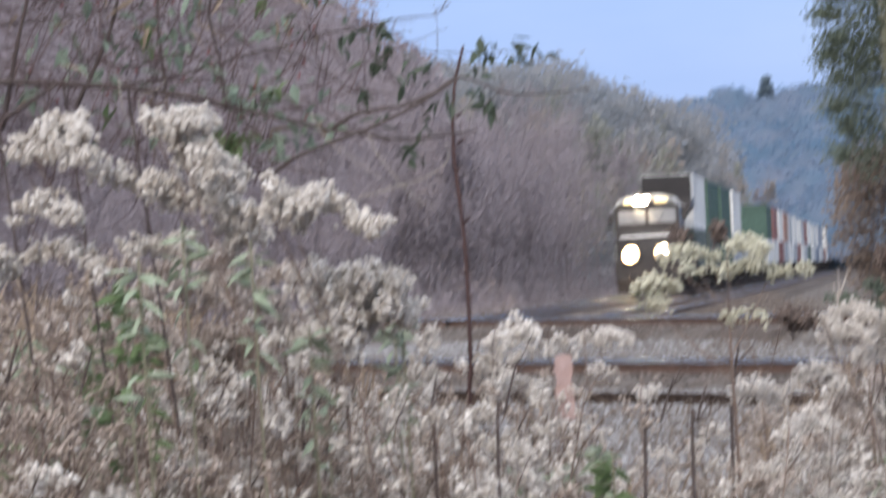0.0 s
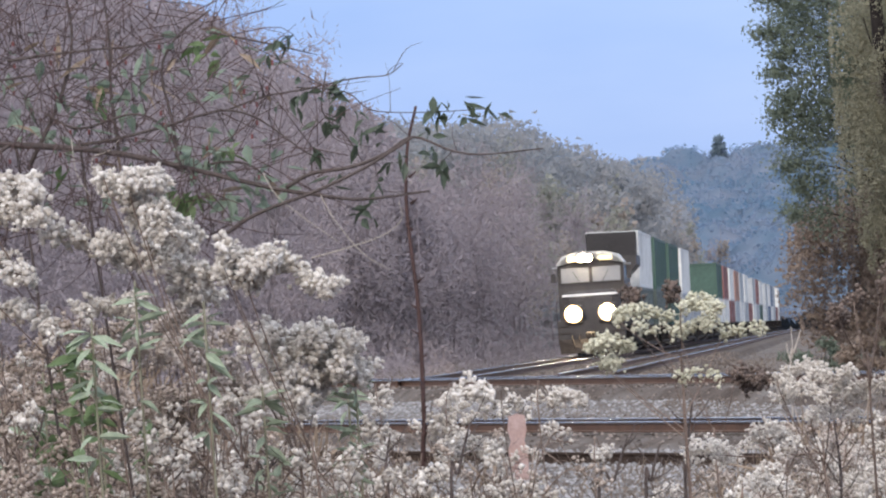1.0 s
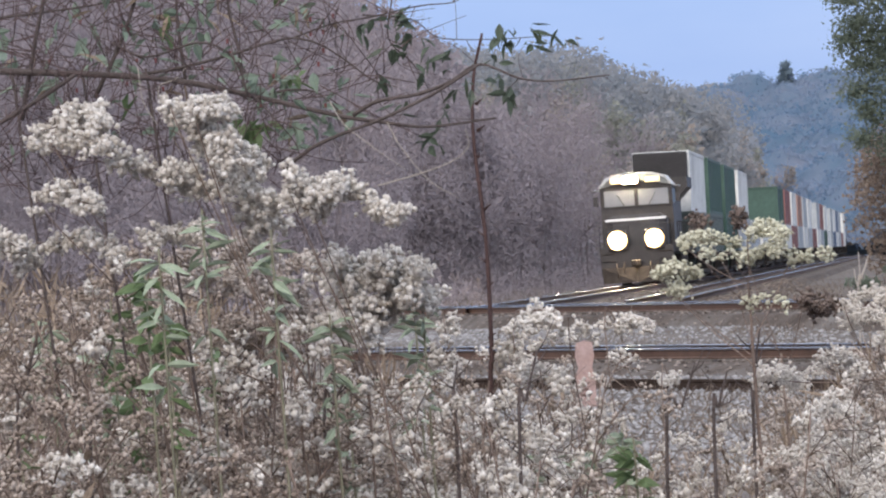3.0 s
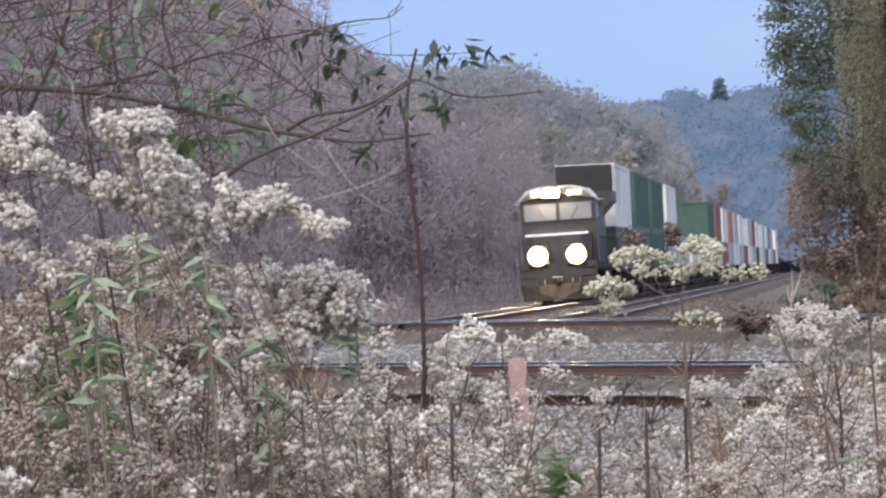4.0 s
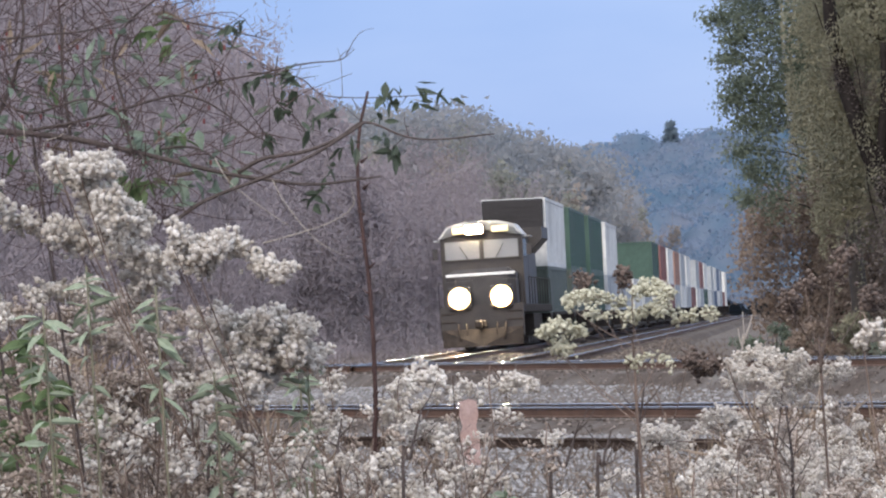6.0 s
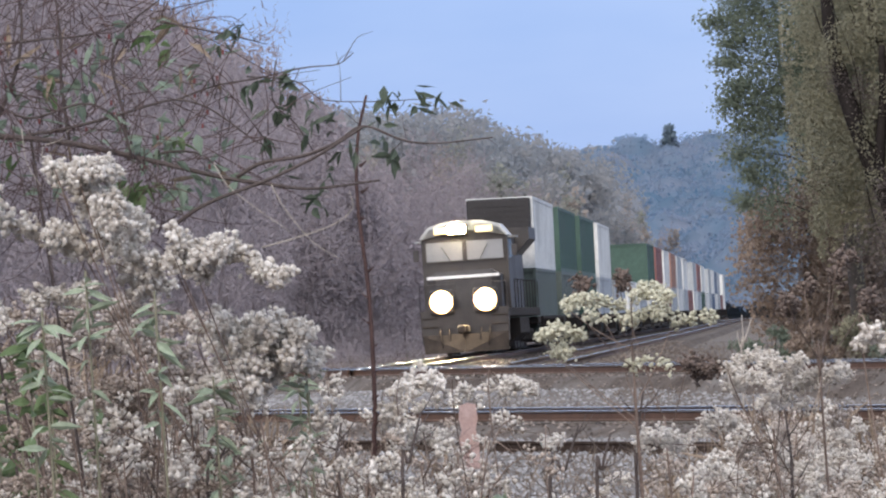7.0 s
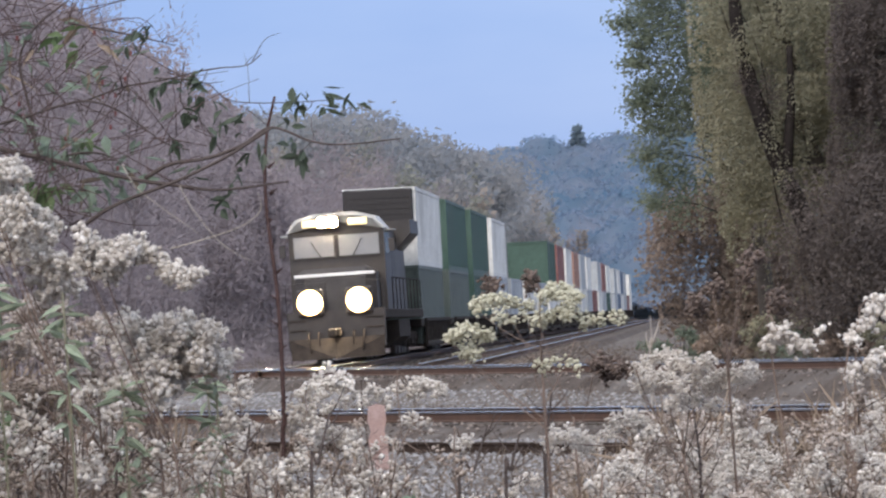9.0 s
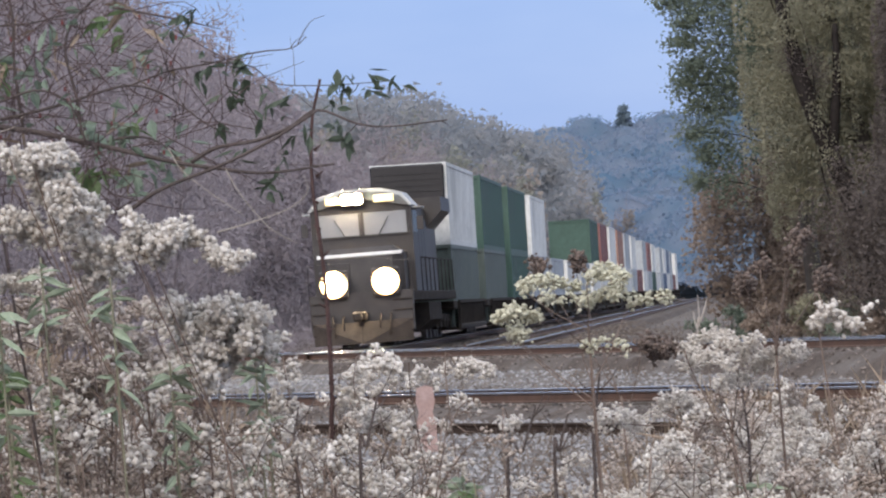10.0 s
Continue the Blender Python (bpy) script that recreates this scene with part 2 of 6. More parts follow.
class Shape:
    """Collects triangles and quads, then makes one mesh of them."""

    def __init__(self):
        self.v, self.f, self.n, self.soft = [], [], 0, []

    def add(self, verts, faces, smooth=False):
        verts = np.asarray(verts, dtype=float).reshape(-1, 3)
        self.f.append(np.asarray(faces, dtype=np.int64) + self.n)
        self.soft.append(np.full(len(faces), smooth))
        self.v.append(verts)
        self.n += len(verts)
        return self

    def box(self, x0, x1, y0, y1, z0, z1, bevel=0.0):
        b = min(bevel, (x1 - x0) / 3, (y1 - y0) / 3, (z1 - z0) / 3)
        if b <= 0:
            v = [(x, y, z) for z in (z0, z1) for y in (y0, y1) for x in (x0, x1)]
            return self.add(v, [(0, 2, 3, 1), (4, 5, 7, 6), (0, 1, 5, 4), (2, 6, 7, 3), (0, 4, 6, 2), (1, 3, 7, 5)])
        ring = [(x0 + b, y0), (x1 - b, y0), (x1, y0 + b), (x1, y1 - b), (x1 - b, y1), (x0 + b, y1), (x0, y1 - b), (x0, y0 + b)]
        mx, my = (x0 + x1) / 2, (y0 + y1) / 2
        kx, ky = 1 - 2 * b / (x1 - x0), 1 - 2 * b / (y1 - y0)
        rows = [(z0, kx, ky), (z0 + b, 1, 1), (z1 - b, 1, 1), (z1, kx, ky)]
        v = [(mx + (x - mx) * k, my + (y - my) * j, z) for z, k, j in rows for x, y in ring]
        f = [(r * 8 + i, r * 8 + (i + 1) % 8, r * 8 + 8 + (i + 1) % 8, r * 8 + 8 + i) for r in range(3) for i in range(8)]
        for base, flip in ((0, True), (24, False)):
            for q in ((0, 1, 2, 7), (7, 2, 3, 6), (6, 3, 4, 5)):
                q = [base + i for i in q]
                f.append(tuple(q[::-1]) if flip else tuple(q))
        return self.add(v, f)

    def tube(self, pts, r0, r1=None, n=5):
        pts = [Vector(p) for p in pts]
        r1 = r0 if r1 is None else r1
        v, f = [], []
        for i, p in enumerate(pts):
            way = (pts[min(i + 1, len(pts) - 1)] - pts[max(i - 1, 0)]).normalized()
            side = way.cross(Vector((0.31, 0.82, 0.47))).normalized()
            up = way.cross(side)
            r = r0 + (r1 - r0) * i / max(1, len(pts) - 1)
            v += [p + side * (r * math.cos(2 * math.pi * k / n)) + up * (r * math.sin(2 * math.pi * k / n)) for k in range(n)]
        for i in range(len(pts) - 1):
            f += [(i * n + k, i * n + (k + 1) % n, i * n + n + (k + 1) % n, i * n + n + k) for k in range(n)]
        v += [pts[0], pts[-1]]
        e = len(pts) * n
        f += [(e, (k + 1) % n, k, k) for k in range(n)] + [(e + 1, e - n + k, e - n + (k + 1) % n, e - n + (k + 1) % n) for k in range(n)]
        return self.add(v, f, True)

    def sweep(self, outline, y0, y1, cap=True):
        """An outline in x and z (counter-clockwise) drawn along y."""
        n = len(outline)
        v = [(x, y, z) for y in (y0, y1) for x, z in outline]
        self.add(v, [(i, (i + 1) % n, n + (i + 1) % n, n + i) for i in range(n)])
        if cap:
            cx, cz = sum(x for x, z in outline) / n, sum(z for x, z in outline) / n
            for y, flip in ((y0, False), (y1, True)):
                w = [(x, y, z) for x, z in outline] + [(cx, y, cz)]
                tri = [(n, i, (i + 1) % n) if flip else (n, (i + 1) % n, i) for i in range(n)]
                self.add(w, [(a, b, c, c) for a, b, c in tri])
        return self

    def disc_x(self, x0, x1, y, z, r, n=20):
        """A drum with its axle along x."""
        ring = [(y + r * math.cos(2 * math.pi * k / n), z + r * math.sin(2 * math.pi * k / n)) for k in range(n)]
        v = [(x, a, b) for x in (x0, x1) for a, b in ring] + [(x0, y, z), (x1, y, z)]
        f = [(k, (k + 1) % n, n + (k + 1) % n, n + k) for k in range(n)]
        f += [(2 * n, (k + 1) % n, k, k) for k in range(n)] + [(2 * n + 1, n + k, n + (k + 1) % n, n + (k + 1) % n) for k in range(n)]
        return self.add(v, f)

    def disc_y(self, y0, y1, x, z, r, n=20):
        """A drum with its axle along y."""
        ring = [(x + r * math.cos(2 * math.pi * k / n), z + r * math.sin(2 * math.pi * k / n)) for k in range(n)]
        v = [(a, y, b) for y in (y0, y1) for a, b in ring] + [(x, y0, z), (x, y1, z)]
        f = [(k, (k + 1) % n, n + (k + 1) % n, n + k) for k in range(n)]
        f += [(2 * n, (k + 1) % n, k, k) for k in range(n)] + [(2 * n + 1, n + k, n + (k + 1) % n, n + (k + 1) % n) for k in range(n)]
        return self.add(v, f)

    def leaves(self, places, size, rng, shape=0.5, flat=0.0, droop=None, single=False):
        """Leaf blades, folded along the middle, at all the places."""
        n = len(places)
        if n == 0:
            return self
        places = np.asarray(places, dtype=float)
        a = rng.normal(size=(n, 3))
        if droop is not None:
            a = a * 0.6 + np.asarray(droop)
        a[:, 2] *= 1 - flat
        a /= np.linalg.norm(a, axis=1)[:, None] + 1e-9
        b = np.cross(a, rng.normal(size=(n, 3)))
        b /= np.linalg.norm(b, axis=1)[:, None] + 1e-9
        c = np.cross(a, b)
        s = (size * rng.uniform(0.6, 1.4, n))[:, None]
        p0, p2 = places, places + a * s
        mid = places + a * s * 0.45
        w = s * shape * 0.5
        if single:
            v = np.stack([p0 + b * w, p2, p0 - b * w], axis=1).reshape(-1, 3)
            return self.add(v, np.arange(n)[:, None] * 3 + np.array([[0, 1, 2, 2]]))
        v = np.stack([p0, mid + b * w + c * w * 0.35, p2, mid - b * w + c * w * 0.35], axis=1).reshape(-1, 3)
        i = np.arange(n)[:, None] * 4
        f = np.concatenate([i + np.array([[0, 1, 2, 2]]), i + np.array([[0, 2, 3, 3]])])
        return self.add(v, f)

    def puffs(self, places, radius, rng, spikes=5, core=0.0):
        """Fluffy tufts: a small uneven ball of down with short blades that stand out from it."""
        places = np.asarray(places, dtype=float)
        n = len(places)
        r = (radius * rng.uniform(0.65, 1.35, n))[:, None, None]
        cv, cf = (ICO_V, ICO_F) if core else (OCTA_V, OCTA_F)
        ball = places[:, None] + cv[None] * r * rng.uniform(core or 0.4, 1.0 if core else 1.15, (n, len(cv), 1))
        self.add(ball.reshape(-1, 3), ((np.arange(n) * len(cv))[:, None, None] + cf[None]).reshape(-1, 3), True)
        d = rng.normal(size=(n, spikes, 3))
        d /= np.linalg.norm(d, axis=2)[:, :, None]
        side = np.cross(d, rng.normal(size=(n, spikes, 3)))
        side /= np.linalg.norm(side, axis=2)[:, :, None] + 1e-9
        tip = places[:, None] + d * r * rng.uniform(0.8, 1.5, (n, spikes, 1))
        w = r * 0.2
        v = np.stack([places[:, None] + d * r * 0.2, tip + side * w, tip - side * w], axis=2).reshape(-1, 3)
        i = np.arange(n * spikes)[:, None] * 3
        return self.add(v, i + np.array([[0, 1, 2]]))

    def mesh(self, name, materials, index=None):
        v = np.concatenate(self.v)
        quads = np.concatenate([f if f.shape[1] == 4 else np.concatenate([f, f[:, 2:]], axis=1) for f in self.f])
        tri = quads[:, 2] == quads[:, 3]
        size = np.where(tri, 3, 4)
        loops = quads[np.arange(4)[None, :] < size[:, None]]
        me = bpy.data.meshes.new(name)
        me.vertices.add(len(v))
        me.vertices.foreach_set("co", v.astype(np.float32).ravel())
        me.loops.add(len(loops))
        me.loops.foreach_set("vertex_index", loops.astype(np.int32))
        me.polygons.add(len(size))
        me.polygons.foreach_set("loop_start", (np.cumsum(size) - size).astype(np.int32))
        me.polygons.foreach_set("use_smooth", np.concatenate(self.soft))
        for m in materials if isinstance(materials, (list, tuple)) else [materials]:
            me.materials.append(m)
        if index is not None:
            me.polygons.foreach_set("material_index", np.asarray(index, dtype=np.int32))
        me.update(calc_edges=True)
        me.validate()
        return me


def part(name, shape, mat, parent, label=""):
    """One mesh object under a thing or a part."""
    ob = new(name, shape if isinstance(shape, bpy.types.Mesh) else shape.mesh(name, mat))
    ob.parent = parent
    return tagged(ob, label)


def thing(name, label, category, group="", m=None):
    ob = new(name)
    if m is not None:
        ob.matrix_basis = m
    return tagged(ob, label, category, group)


def setting(name, shape, mat, label="", kind="structure"):
    return tagged(new(name, shape.mesh(name, mat)), label, "", "", kind)


def bend(points, steps=5):
    """A smooth line through the points."""
    p = [Vector(q) for q in points]
    p = [p[0] * 2 - p[1]] + p + [p[-1] * 2 - p[-2]]
    out = []
    for i in range(1, len(p) - 2):
        a, b, c, d = p[i - 1:i + 3]
        for k in range(steps):
            t = k / steps
            out.append(0.5 * ((2 * b) + (c - a) * t + (2 * a - 5 * b + 4 * c - d) * t * t + (3 * b - a - 3 * c + d) * t ** 3))
    return out + [p[-2]]


# ---- the plan: three tracks ----
def main_x(y):
    """Middle of the main line on which the train runs."""
    return 2.90 + 0.0612 * (y - 234.3)


MAIN_ANGLE = math.degrees(math.atan(0.0612))
RAILZ = 0.5          # rail tops of the main line and the crossing track
NEARZ = 0.1          # rail tops of the near track
FAR_A, FAR_B = Vector((-14.0, 166.0, 0)), Vector((24.0, 65.5, 0))
NEAR_A, NEAR_B = Vector((-30.0, 148.0, 0)), Vector((25.0, 42.0, 0))


def ground_height(x, y):
    """Flat by the tracks, rising into wooded hills far behind."""
    hill = 31 * max(0.0, min(1.0, (y - 800) / 350)) ** 1.3
    side = 14 * max(0.0, min(1.0, (main_x(y) - 45 - x) / 120)) * max(0.0, min(1.0, (y - 140) / 100))
    right = 10 * max(0.0, min(1.0, (x - main_x(y) - 60) / 150)) * max(0.0, min(1.0, (y - 250) / 150))
    low = -0.32 * max(0.0, min(1.0, (y - 28) / 14)) * (1 - 0.9 * max(0.0, min(1.0, (y - 98) / 16)))
    return max(hill, side, right) + low


def build_ground():
    ys = [-60, -20, 0, 10, 20, 30] + [35 + 2.5 * i for i in range(60)] + [190 + 15 * i for i in range(24)] + [560 + 40 * i for i in range(20)] + [1500, 2000, 3000, 4500]
    xs = [-4000, -2000, -1000, -600, -350, -220, -150, -100, -70, -50] + [-40 + 2 * i for i in range(41)] + [50, 70, 100, 150, 220, 350, 600, 1000, 2000, 4000]
    v = [(x, y, ground_height(x, y) + (0.05 * noise.noise((x * 0.4, y * 0.2, 0)) if y < 200 else 0)) for y in ys for x in xs]
    n = len(xs)
    f = [(j * n + i, j * n + i + 1, j * n + n + i + 1, j * n + n + i) for j in range(len(ys) - 1) for i in range(n - 1)]
    setting("ground", Shape().add(v, f), GROUND, "grey-brown gravelly ground that runs to wooded hills")


RAIL_OUTLINE = [(-0.07, -0.18), (0.07, -0.18), (0.07, -0.165), (0.012, -0.145), (0.012, -0.05), (0.036, -0.035), (0.036, -0.004),
                (0.03, 0.0), (-0.03, 0.0), (-0.036, -0.004), (-0.036, -0.035), (-0.012, -0.05), (-0.012, -0.145), (-0.07, -0.165)]


def build_track(start, end, top, label, ties, bed_label, bed_depth, lower):
    """Two rails on ties, in its own space along y; the bed beneath is part of the setting."""
    way = end - start
    length = way.length
    turn = math.degrees(math.atan2(-way.x, way.y))
    m = pose(start.x, start.y, top, 0, 0, turn)
    track = thing("railway_track", label, "railway track", "", m)
    for x in (-0.7535, 0.7535):
        s = Shape()
        n = len(RAIL_OUTLINE)
        s.sweep([(x + a, b) for a, b in RAIL_OUTLINE], 0, length)
        index = [1 if 5 <= i <= 9 else 0 for i in range(n)] + [0] * (2 * n)
        part("rail", s.mesh("rail", [RAIL, RAILTOP], index), None, track, "steel rail with a worn shiny head")
    a, b = ties
    tie_mesh = Shape().box(-1.3, 1.3, -0.115, 0.115, -0.36, -0.185, 0.012).mesh("tie", TIE)
    plate = Shape().box(-0.09, 0.09, -0.1, 0.1, -0.187, -0.175, 0.004).mesh("tie_plate", RAIL)
    rng = random.Random(int(length * 10))
    y = a
    while y < b:
        t = part("tie", tie_mesh, None, track)
        t.matrix_basis = pose(rng.uniform(-0.04, 0.04), y, rng.uniform(-0.008, 0.004), 0, 0, rng.uniform(-1, 1))
        y += 0.53
    # ballast bed
    s = Shape()
    steps = int(length / 1.5)
    outline = [(-2.7, -bed_depth), (-1.75, -0.26), (-1.3, -0.215), (0, -0.225), (1.3, -0.215), (1.75, -0.26), (2.7, -bed_depth)]
    v = []
    for j in range(steps + 1):
        yy = length * j / steps
        for k, (x, z) in enumerate(outline):
            if j in (0, steps):
                z = -bed_depth - 0.1
            w = 0.05 * noise.noise((yy * 0.7, x * 2, lower))
            v.append((x + w * 2, yy, z + w * (0.3 if 1 < k < 5 else 1)))
    n = len(outline)
    s.add(v, [(j * n + k, j * n + k + 1, j * n + n + k + 1, j * n + n + k) for j in range(steps) for k in range(n - 1)])
    bed = setting("ballast_bed", s, BALLAST if lower < 1 else DIRT, bed_label)
    bed.matrix_basis = m
    # loose stones, in the bed's space
    r = np.random.default_rng(int(length * 7))
    count = 9000
    x = r.uniform(-2.6, 2.6, count)
    yy = r.uniform(max(0, a - 6), min(length, b + 6), count)
    z = np.interp(x, [o[0] for o in outline], [o[1] for o in outline]) + 0.01
    keep = np.abs(np.abs(x) - 0.75) > 0.12
    x, yy, z = x[keep], yy[keep], z[keep]
    c = np.stack([x, yy, z], axis=1)
    octa = np.array([(1, 0, 0), (-1, 0, 0), (0, 1, 0), (0, -1, 0), (0, 0, 0.8), (0, 0, -0.8)])
    v = c[:, None] + octa[None] * (r.uniform(0.025, 0.065, (len(c), 1, 1))) * r.uniform(0.6, 1.3, (len(c), 6, 1))
    i = np.arange(len(c))[:, None] * 6
    f = np.concatenate([i + np.array([t]) for t in ((0, 2, 4), (2, 1, 4), (1, 3, 4), (3, 0, 4))])
    st = tagged(new("ballast_stones", Shape().add(v.reshape(-1, 3), f).mesh("ballast_stones", BROWNSTONE if lower else STONE)), "loose dirty crushed ballast stones on the track bed", "stones", "", "stuff")
    st.matrix_basis = m
    return track


def build_tracks():
    a, b = Vector((main_x(136), 136, 0)), Vector((main_x(760), 760, 0))
    build_track(a, b, RAILZ, "straight main line with steel rails on dark timber ties", (0, 110), "dirty ballast bed of the main line", 0.95, 3)
    a, b = Vector((main_x(140) + 4.1, 140, 0)), Vector((main_x(760) + 4.1, 760, 0))
    build_track(a, b, RAILZ - 0.02, "second main track beside the train's track", (0, 100), "dirty ballast bed of the second main track", 0.95, 4)
    build_track(FAR_A, FAR_B, RAILZ + 0.012, "side track crossing in front of the main line", (10, 85), "brown dirty bed of the side track", 0.95, 2)
    build_track(NEAR_A, NEAR_B, NEARZ, "near track with shiny worn rail heads", (30, 100), "brown dirty ballast bed of the near track", 0.55, 1)
    # an overgrown rusty rail lying along the near track
    shift = Vector((-5.2, -4.0, 0))
    way = NEAR_B - NEAR_A
    turn = math.degrees(math.atan2(-way.x, way.y))
    s = Shape().sweep([(x, z + 0.18) for x, z in RAIL_OUTLINE], 0, 60)
    old = tagged(new("discarded_rail", s.mesh("discarded_rail", OLDRAIL)), "rusty discarded rail lying in the gravel beside the track", "rail")
    p = NEAR_A + way.normalized() * 40 + shift
    old.matrix_basis = pose(p.x, p.y, -0.31, 0, 0, turn)


build_ground()
build_tracks()


# ---- the train ----
HEAD_Y, SPEED = 234.3, 8.72      # where the front stands at 0 s; metres per second
CANT = 1.5
TRAIN = []                       # (thing, metres behind the front)


def arch(w, z0, z1, drop, n=8):
    """Outline of a rounded-roof box, counter-clockwise seen from the front."""
    pts = [(-w, z0), (w, z0), (w, z1 - drop)]
    for k in range(1, n):
        a = math.pi * k / n
        pts.append((w * math.cos(a) ** 1 if abs(math.cos(a)) > 0.01 else 0.0, z1 - drop + drop * math.sin(a) ** 0.7))
    return pts + [(-w, z1 - drop)]


def wheelset_mesh():
    s = Shape()
    for x in (-0.72, 0.72):
        s.disc_x(x - 0.065, x + 0.065, 0, 0, 0.5, 22)
        inner = -1 if x > 0 else 1
        s.disc_x(x + inner * 0.09 - 0.025, x + inner * 0.09 + 0.025, 0, 0, 0.525, 22)
        for k in range(3):
            a = 2 * math.pi * k / 3
            s.disc_x(x - 0.08, x + 0.08, 0.28 * math.cos(a), 0.28 * math.sin(a), 0.06, 8)
    s.disc_x(-1.0, 1.0, 0, 0, 0.09, 10)
    return s.mesh("wheelset", WHEEL)


WHEELSET = wheelset_mesh()
ROLLING = []


def truck_part(parent, y, axles, roll=True):
    s = Shape()
    reach = (axles - 1) * 1.05 + 0.6
    for x in (-1.02, 1.02):
        s.box(x - 0.09, x + 0.09, y - reach, y + reach, 0.55, 0.8, 0.03)
        for k in range(axles):
            yy = y + (k - (axles - 1) / 2) * 1.95
            s.box(x - 0.13, x + 0.13, yy - 0.2, yy + 0.2, 0.33, 0.72, 0.04)
        for k in range(axles - 1):
            yy = y + (k - (axles - 2) / 2) * 1.95
            for j in (-0.18, 0, 0.18):
                s.tube([(x, yy + j, 0.3), (x, yy + j, 0.6)], 0.07, 0.07, 7)
    s.box(-1.0, 1.0, y - 0.35, y + 0.35, 0.5, 0.85, 0.03)
    truck = part("truck", s, UNDER, parent, "grimy steel side frames and springs")
    for k in range(axles):
        yy = y + (k - (axles - 1) / 2) * 1.95
        w = part("wheelset", WHEELSET, None, truck)
        w.matrix_basis = pose(0, yy, 0.525)
        if roll:
            ROLLING.append((w, yy))
    return truck


def build_locomotive():
    loco = thing("locomotive", "black diesel freight locomotive with headlights burning", "locomotive")
    L = 22.3
    # frame and pilot
    part("frame", Shape().box(-1.5, 1.5, 0.55, L - 0.4, 1.25, 1.55, 0.03), UNDER, loco)
    s = Shape().sweep([(-1.5, 0.45), (1.5, 0.45), (1.53, 1.6), (-1.53, 1.6)], 0.3, 0.55)
    part("pilot", s, BLACK, loco, "black pilot plate")
    s = Shape()
    for sign in (-1, 1):
        v = [(0, -0.35, 0.12), (0, -0.1, 0.75), (sign * 1.45, 0.28, 0.12), (sign * 1.45, 0.3, 0.75), (0, -0.25, 0.12), (0, 0.0, 0.75), (sign * 1.45, 0.38, 0.12), (sign * 1.45, 0.4, 0.75)]
        s.add(v, [(0, 2, 3, 1), (4, 5, 7, 6), (0, 4, 6, 2), (1, 3, 7, 5), (2, 6, 7, 3)])
    part("snowplow", s, UNDER, loco, "dark steel snowplow")
    s = Shape().box(-0.16, 0.16, -0.35, 0.35, 0.78, 1.05, 0.05).box(-0.22, 0.05, -0.6, -0.3, 0.76, 1.06, 0.06)
    part("coupler", s, UNDER, loco)
    for x in (-0.85, 0.85, -0.55, 0.55):
        part("air_hose", Shape().tube(bend([(x, 0.25, 0.95), (x, 0.02, 0.8), (x * 0.95, -0.02, 0.4), (x * 0.9, 0.1, 0.3)]), 0.03), UNDER, loco)
    for sign in (-1, 1):
        for k in range(4):
            part("step", Shape().box(sign * 1.2 - 0.27, sign * 1.2 + 0.27, 0.25 - 0.0, 0.75, 0.42 + 0.3 * k, 0.46 + 0.3 * k, 0.01), UNDER, loco)
        part("handrail", Shape().tube(bend([(sign * 1.48, 0.3, 0.6), (sign * 1.5, 0.3, 2.3), (sign * 1.35, 0.32, 2.45), (sign * 0.85, 0.32, 2.5)]), 0.016), BLACK, loco, "dark front handrail")
        rail = Shape().tube([(sign * 1.5, 5.2, 2.55), (sign * 1.5, L - 1.2, 2.55)], 0.02)
        for k in range(9):
            rail.tube([(sign * 1.5, 5.3 + k * 1.94, 1.55), (sign * 1.5, 5.3 + k * 1.94, 2.55)], 0.018)
        part("side_railing", rail, UNDER, loco, "long dark walkway railing")
    # nose
    s = Shape()
    nose = [(-1.28, 1.55), (1.28, 1.55), (1.28, 2.72), (0.95, 2.92), (-0.95, 2.92), (-1.28, 2.72)]
    s.sweep(nose, 1.15, 2.75)
    s.add([(-1.28, 1.15, 1.55), (1.28, 1.15, 1.55), (1.28, 1.15, 2.72), (0.95, 1.15, 2.92), (-0.95, 1.15, 2.92), (-1.28, 1.15, 2.72),
           (-0.95, 0.85, 1.55), (0.95, 0.85, 1.55), (0.95, 0.92, 2.6), (-0.95, 0.92, 2.6)],
          [(6, 7, 8, 9), (0, 6, 9, 5), (7, 1, 2, 8), (9, 8, 3, 4), (8, 2, 3, 3), (9, 4, 5, 5)])
    part("nose", s, BLACK, loco, "black short nose")
    part("nose_stripe", Shape().box(-1.25, 1.25, 0.86, 0.9, 2.66, 2.76, 0.01), WHITEPAINT, loco, "white stripe along the nose top")
    part("nose_door", Shape().box(-0.85, -0.3, 0.86, 0.9, 1.62, 2.5, 0.015), BLACK, loco)
    # cab
    cab_y0, cab_y1 = 2.6, 4.9
    outline = [(-1.5, 1.55), (1.5, 1.55), (1.5, 4.12), (1.22, 4.42), (0.6, 4.58), (-0.6, 4.58), (-1.22, 4.42), (-1.5, 4.12)]
    part("cab", Shape().sweep(outline, cab_y0, cab_y1), BLACK, loco, "black cab body")
    part("cab_roof", Shape().sweep([(-1.55, 4.1), (-1.5, 4.08), (-1.2, 4.4), (-0.6, 4.56), (0.6, 4.56), (1.2, 4.4), (1.5, 4.08), (1.55, 4.1), (1.24, 4.5), (0.62, 4.66), (-0.62, 4.66), (-1.24, 4.5)], cab_y0 - 0.12, cab_y1 + 0.05),
         GREYPAINT, loco, "light grey cab roof edge")
